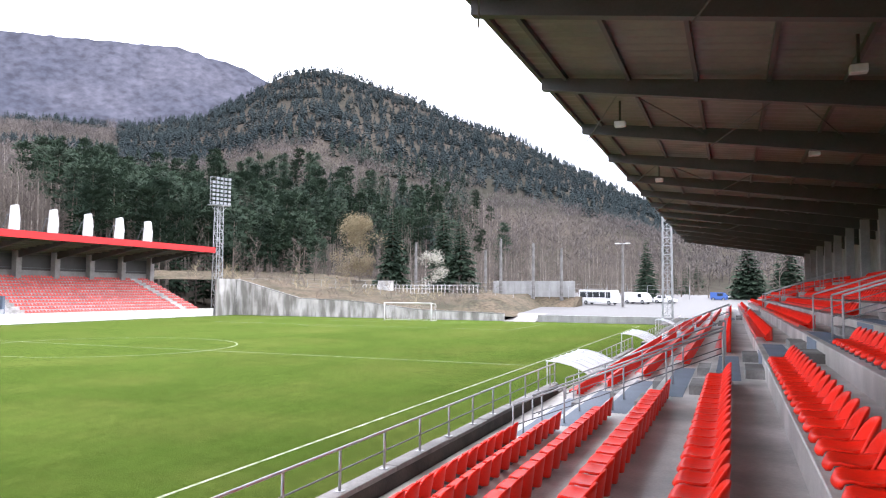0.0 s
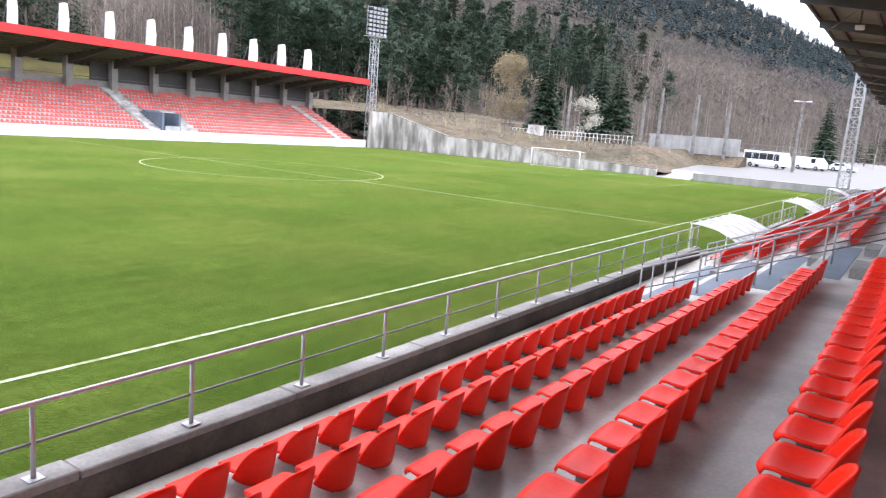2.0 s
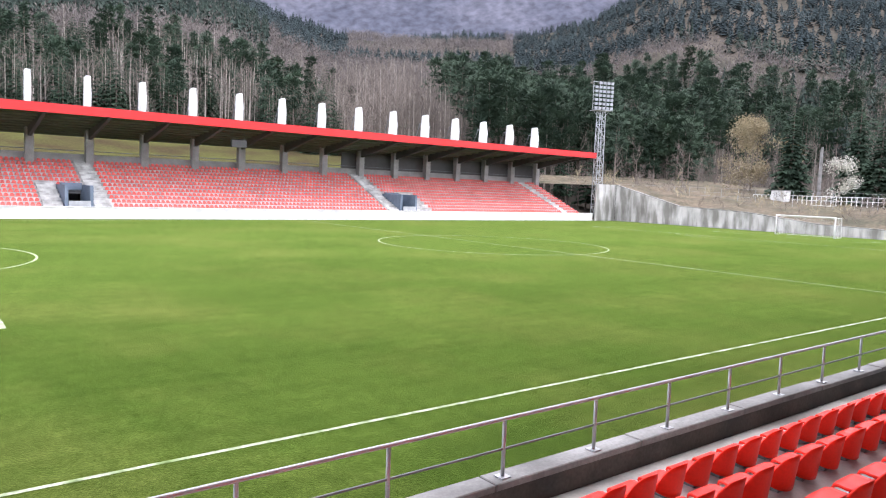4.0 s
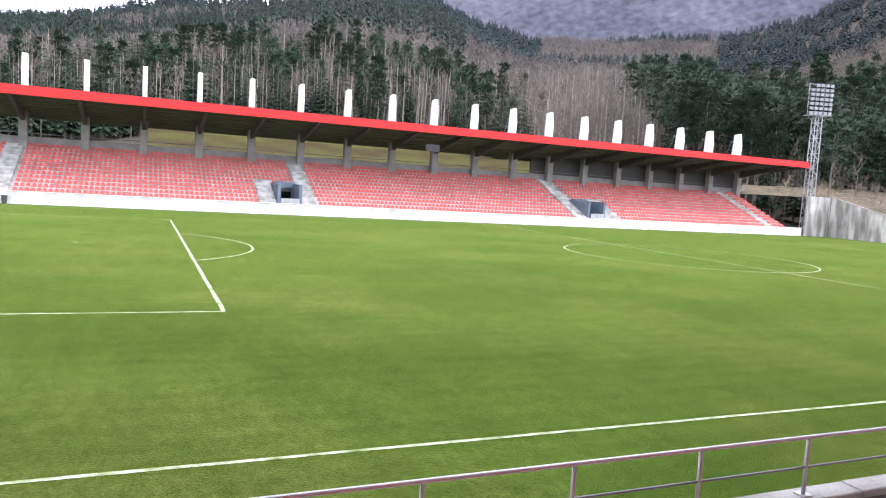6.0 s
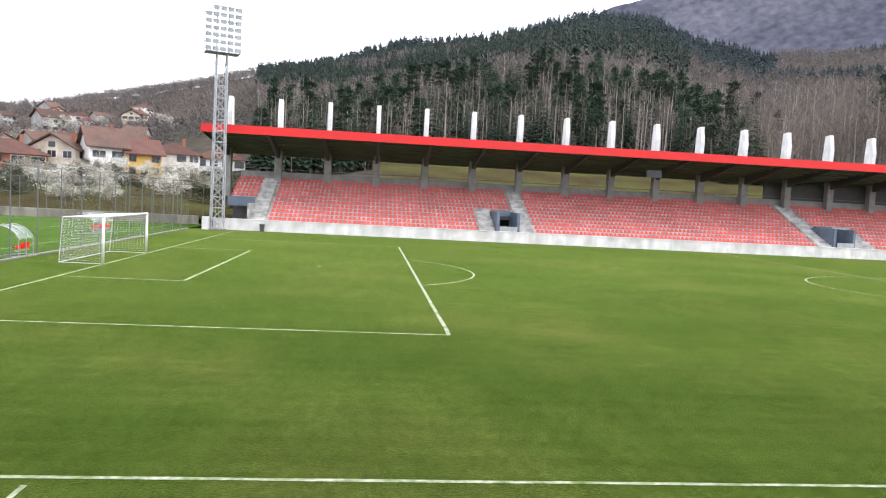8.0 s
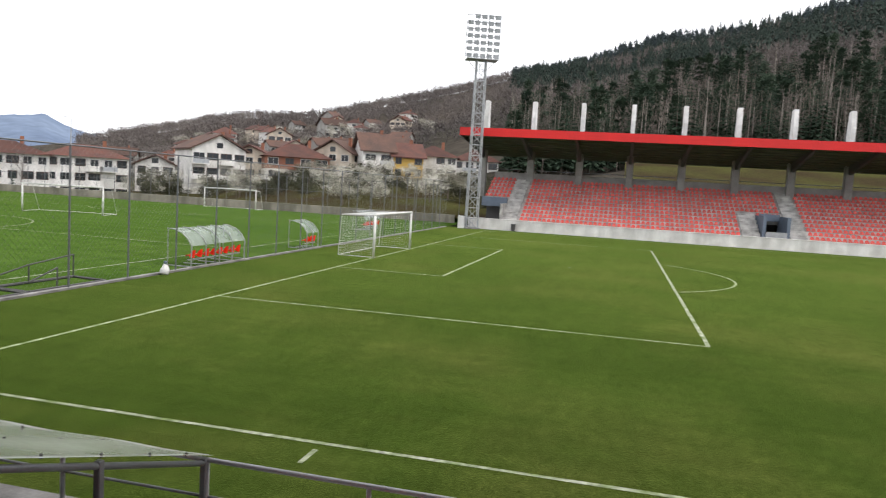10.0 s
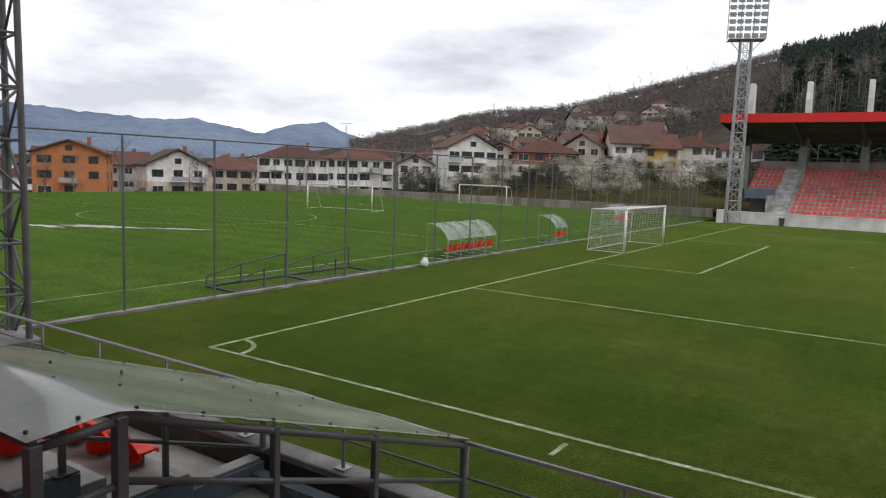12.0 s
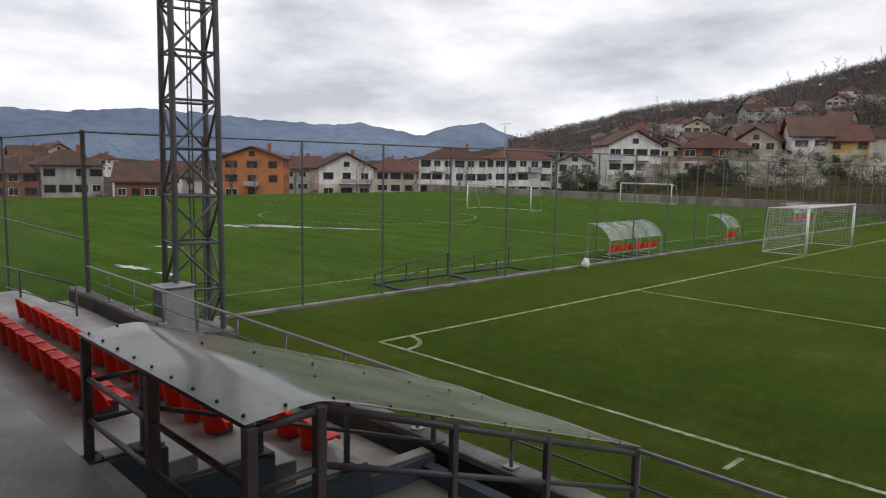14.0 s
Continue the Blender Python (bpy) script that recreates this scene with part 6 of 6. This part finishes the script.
house("white gabled house with balcony", 144.4, 150, -2.5, 14, 11.2, 9, 2, "gable", M_plaster, M_tile_brown, 3, ((1, 1), (1, 2)), base_mat=M_cream, st=3.0, pitch_h=2.9)
house("house with large red roof between bare trees", 140.2, 165, -2.2, -15, 12, 9, 2, "hip", M_cream, M_tile, 4, pitch_h=2.6, st=2.6)
house("white apartment house with red hip roof and balconies", 135.6, 150, -1.9, 4, 13.6, 10, 3, "hip", M_plaster, M_tile, 6, ((1, 1), (2, 1), (1, 0)), pitch_h=2.2, st=2.6)
house("white apartment house with three rows of windows", 130.5, 151, -1.7, 2, 13.8, 10, 3, "hip", M_plaster, M_tile, 6, ((1, 3), (2, 3), (2, 4), (1, 4)), pitch_h=2.2, st=2.6)
house("small white house with dark roof", 125.8, 156, 0.4, -6, 7.2, 8, 2, "gable", M_plaster, M_tile_brown, 3, st=2.5, pitch_h=1.8)
house("tall white gabled house with three storeys and balconies", 122.1, 150, 0.4, 20, 10.6, 10, 3, "gable", M_plaster, M_tile_brown, 4, ((1, 0), (2, 0), (1, 1), (2, 2)), pitch_h=2.8, st=2.85)
house("cream house with tiled gable roof", 118.9, 165, 3.6, -12, 8.6, 9, 2, "gable", M_cream, M_tile, 3, st=2.6, pitch_h=2.0)
house("brick and white house with red hip roof", 115.8, 150, 3.6, 6, 12.6, 10, 2, "hip", M_brick, M_tile, 4, ((1, 1),), base_mat=M_plaster, pitch_h=2.7, st=2.5)
house("cream house with steep double roof", 112.2, 154, 5.2, -25, 8.4, 9, 2, "gable", M_cream, M_tile_brown, 3, pitch_h=2.6, st=2.4)
house("white house with dark steep roof and balconies", 109.7, 150, 5.2, 12, 6.4, 9, 2, "ridge", M_plaster, M_tile_brown, 2, ((0, 1), (1, 1)), pitch_h=3.6, st=2.8)
house("yellow house with red tiled roof", 107.3, 151, 5.4, 12, 6.2, 9, 2, "ridge", M_yellow, M_tile, 3, pitch_h=2.8, st=2.3)
house("white house with red hip roof", 105.0, 158, 6.0, 6, 9.5, 9, 2, "hip", M_plaster, M_tile, 4, pitch_h=2.4, st=2.4)
house("white house beside the stand", 101.6, 160, 5.4, 0, 10, 10, 2, "hip", M_plaster, M_tile, 4, ((1, 1),), st=2.5)


VILLAGE_BASE = [(96, 4.6), (101.6, 5.2), (105, 5.8), (109, 5.1), (112, 5.0), (115.8, 3.4), (119, 3.2), (122, 0.4), (128, 0.0), (131, -0.6)]


def village_slope(az, r):
    """Height of the garden slope that climbs from the training pitch's wall to the first houses."""
    near = 87.5 / math.sin(radians(az))
    f = min(1.0, max(0.0, (r - near) / (144 - near)))
    return 0.55 + (lerp_table(VILLAGE_BASE, az) - 0.55) * f ** 0.9 + max(0, r - 160) * 0.05


def village_bank():
    bm = bmesh.new()
    rows = []
    for i in range(46):
        az = 97 + 33 * i / 45
        near = 87.5 / math.sin(radians(az))
        row = []
        for j in range(19):
            r = near + (190 - near) * j / 18
            x, y, _ = polar(az, r)
            row.append(bm.verts.new((x, y, village_slope(az, r) + (0.3 * noise.noise(Vector((x * 0.2, y * 0.2, 3))) if j else 0))))
        rows.append(row)
    for a, b in zip(rows, rows[1:]):
        for j in range(18):
            bm.faces.new((a[j], a[j + 1], b[j + 1], b[j]))
    tagged(part("garden_slope", bm, M_lawn, smooth=True), "rough grassy garden slope below the houses", "slope", kind="structure")


village_bank()


def hill_village():
    protos = [house("small white hillside house with red roof", 121.0, 300, 0, 10, 9, 8, 2, "hip", M_plaster, M_tile, 3, pitch_h=2.6),
              house("small cream hillside house with tiled gable", 117.0, 285, 0, -14, 9, 8, 2, "gable", M_cream, M_tile, 3, pitch_h=2.6),
              house("hillside house with brown roof", 113.0, 310, 0, 20, 10, 8, 2, "ridge", M_grey_plaster, M_tile_brown, 3, pitch_h=2.8)]
    rnd = random.Random(11)
    for p, az, r in zip(protos, (121, 117, 113), (300, 285, 310)):
        x, y, z = polar(az, r)
        p.matrix_world = pose(x, y, z + 0.8, 0, 0, az - 90 + rnd.uniform(-30, 30))
    for k in range(76):
        if k < 28:
            az, r = rnd.uniform(106, 131), rnd.uniform(215, 400)
        else:
            az, r = rnd.uniform(129, 170), rnd.uniform(178, 330)
        x, y, z = polar(az, r)
        copy_thing(protos[k % 3], pose(x, y, z + (0.8 if k < 28 else 0.2 + (r - 178) * 0.018), 0, 0, az - 90 + rnd.uniform(-50, 50)) @ Matrix.Scale(rnd.uniform(0.7, 0.9), 4))
    for k in range(96):
        az = rnd.uniform(98, 128)
        near = 87.5 / math.sin(radians(az))
        r = near + 4 + (138 - near) * rnd.random() ** 0.8
        x, y, _ = polar(az, r)
        flower = k % 5 in (0, 2)
        single_tree("blossom_tree" if flower else "shrub", x, y, village_slope(az, r) - 0.15, rnd.uniform(0.35, 0.6) if flower else rnd.uniform(0.5, 0.95), rnd.uniform(0.55, 0.95), 100 + k % 7,
                    "white blossoming fruit tree behind the wall" if flower else "dense green-brown shrub behind the wall")
    for k in range(34):
        az, r = rnd.uniform(103, 129), rnd.uniform(200, 380)
        x, y, z = polar(az, r)
        single_tree("blossom_tree", x, y, z, rnd.uniform(0.6, 0.9), rnd.uniform(0.9, 1.3), 110 + k % 5, "white blossoming fruit tree on the hill")
    for k, (az, tall) in enumerate(((119.7, 0.95), (116.5, 0.6), (114.6, 0.7), (112.8, 0.65), (110.9, 1.0), (109.2, 0.9), (108.7, 1.15), (107.9, 1.25), (107.5, 1.0), (106.0, 0.9), (105.3, 1.1), (122.5, 0.6), (103.5, 1.0))):
        x, y, z = polar(az, 612)
        single_tree("bare_tree", x, y, z, tall, tall * 0.9, 150 + k, "tall leafless tree on the hill's crest")
    for k in range(16):
        az = rnd.uniform(131, 168)
        x, y, z = polar(az, rnd.uniform(136, 146))
        single_tree("shrub" if k % 2 else "bare_tree", x, y, -3.6, rnd.uniform(0.5, 0.8), rnd.uniform(0.7, 1.0), 120 + k, "leafy shrub before the houses" if k % 2 else "leafless garden tree before the houses")
    x, y, z = polar(135.0, 143)
    single_tree("cypress", x, y, -3.3, 1.0, 1.0, 9, "slim dark cypress before the white house")
    x, y, z = polar(131.5, 146)
    l = empty("street_lamp", x, y, -3.4, "tall grey street lamp with two arms", "street lamp")
    part("shaft", tube(bmesh.new(), (0, 0, 0), (0, 0, 16), 0.14, 8, 0.08), M_mast, l)
    part("arm", tube(bmesh.new(), (-1.6, 0, 16.3), (1.6, 0, 16.3), 0.05, 6), M_mast, l)


hill_village()


def mountains():
    for name, r, table, mat, seed, label in (
            ("backdrop", 3300, [(126, 1.5), (131, 2.6), (133.2, 3.5), (136, 3.1), (137.9, 2.4), (142.6, 3.3), (146, 3.1), (152, 3.5), (158.7, 3.9), (164, 3.4), (170, 3.6), (180, 3.0)], M_blue_hill_haze, 3, "blue mountains under low cloud, haze painted into their colour"),
            ("backdrop", 1900, [(28, 12), (38, 17.0), (43, 18.0), (48, 17.8), (54, 17.4), (60, 17.2), (66, 16.6), (72, 15.2), (78, 12.0)], M_purple_hill_haze, 4, "dark wooded mountain behind the hills, haze painted into its colour")):
        verts, faces, rows = [], [], 7
        a0, a1 = table[0][0], table[-1][0]
        n = int((a1 - a0) * 5)
        for i in range(n + 1):
            az = a0 + (a1 - a0) * i / n
            h = r * math.tan(radians(lerp_table(table, az))) + r * 0.0025 * noise.fractal(Vector((az * 0.9, seed, 0)), 0.8, 2, 5)
            for j in range(rows):
                f = j / (rows - 1)
                rr = r * (0.62 + 0.38 * f)
                x, y = CX + rr * math.cos(radians(az)), CY + rr * math.sin(radians(az))
                verts.append((x, y, -20 + (h + 20) * f ** 1.1 * rr / r + r * 0.012 * noise.fractal(Vector((x * 0.004, y * 0.004, seed)), 0.9, 2, 4) * f * (1 - f) * 3))
        for i in range(n):
            for j in range(rows - 1):
                a = i * rows + j
                faces.append((a, a + rows, a + rows + 1, a + 1))
        me = bpy.data.meshes.new(name)
        me.from_pydata(verts, [], faces)
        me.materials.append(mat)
        me.polygons.foreach_set("use_smooth", [True] * len(me.polygons))
        tagged(new(name, me), label, "mountains", kind="structure")


mountains()
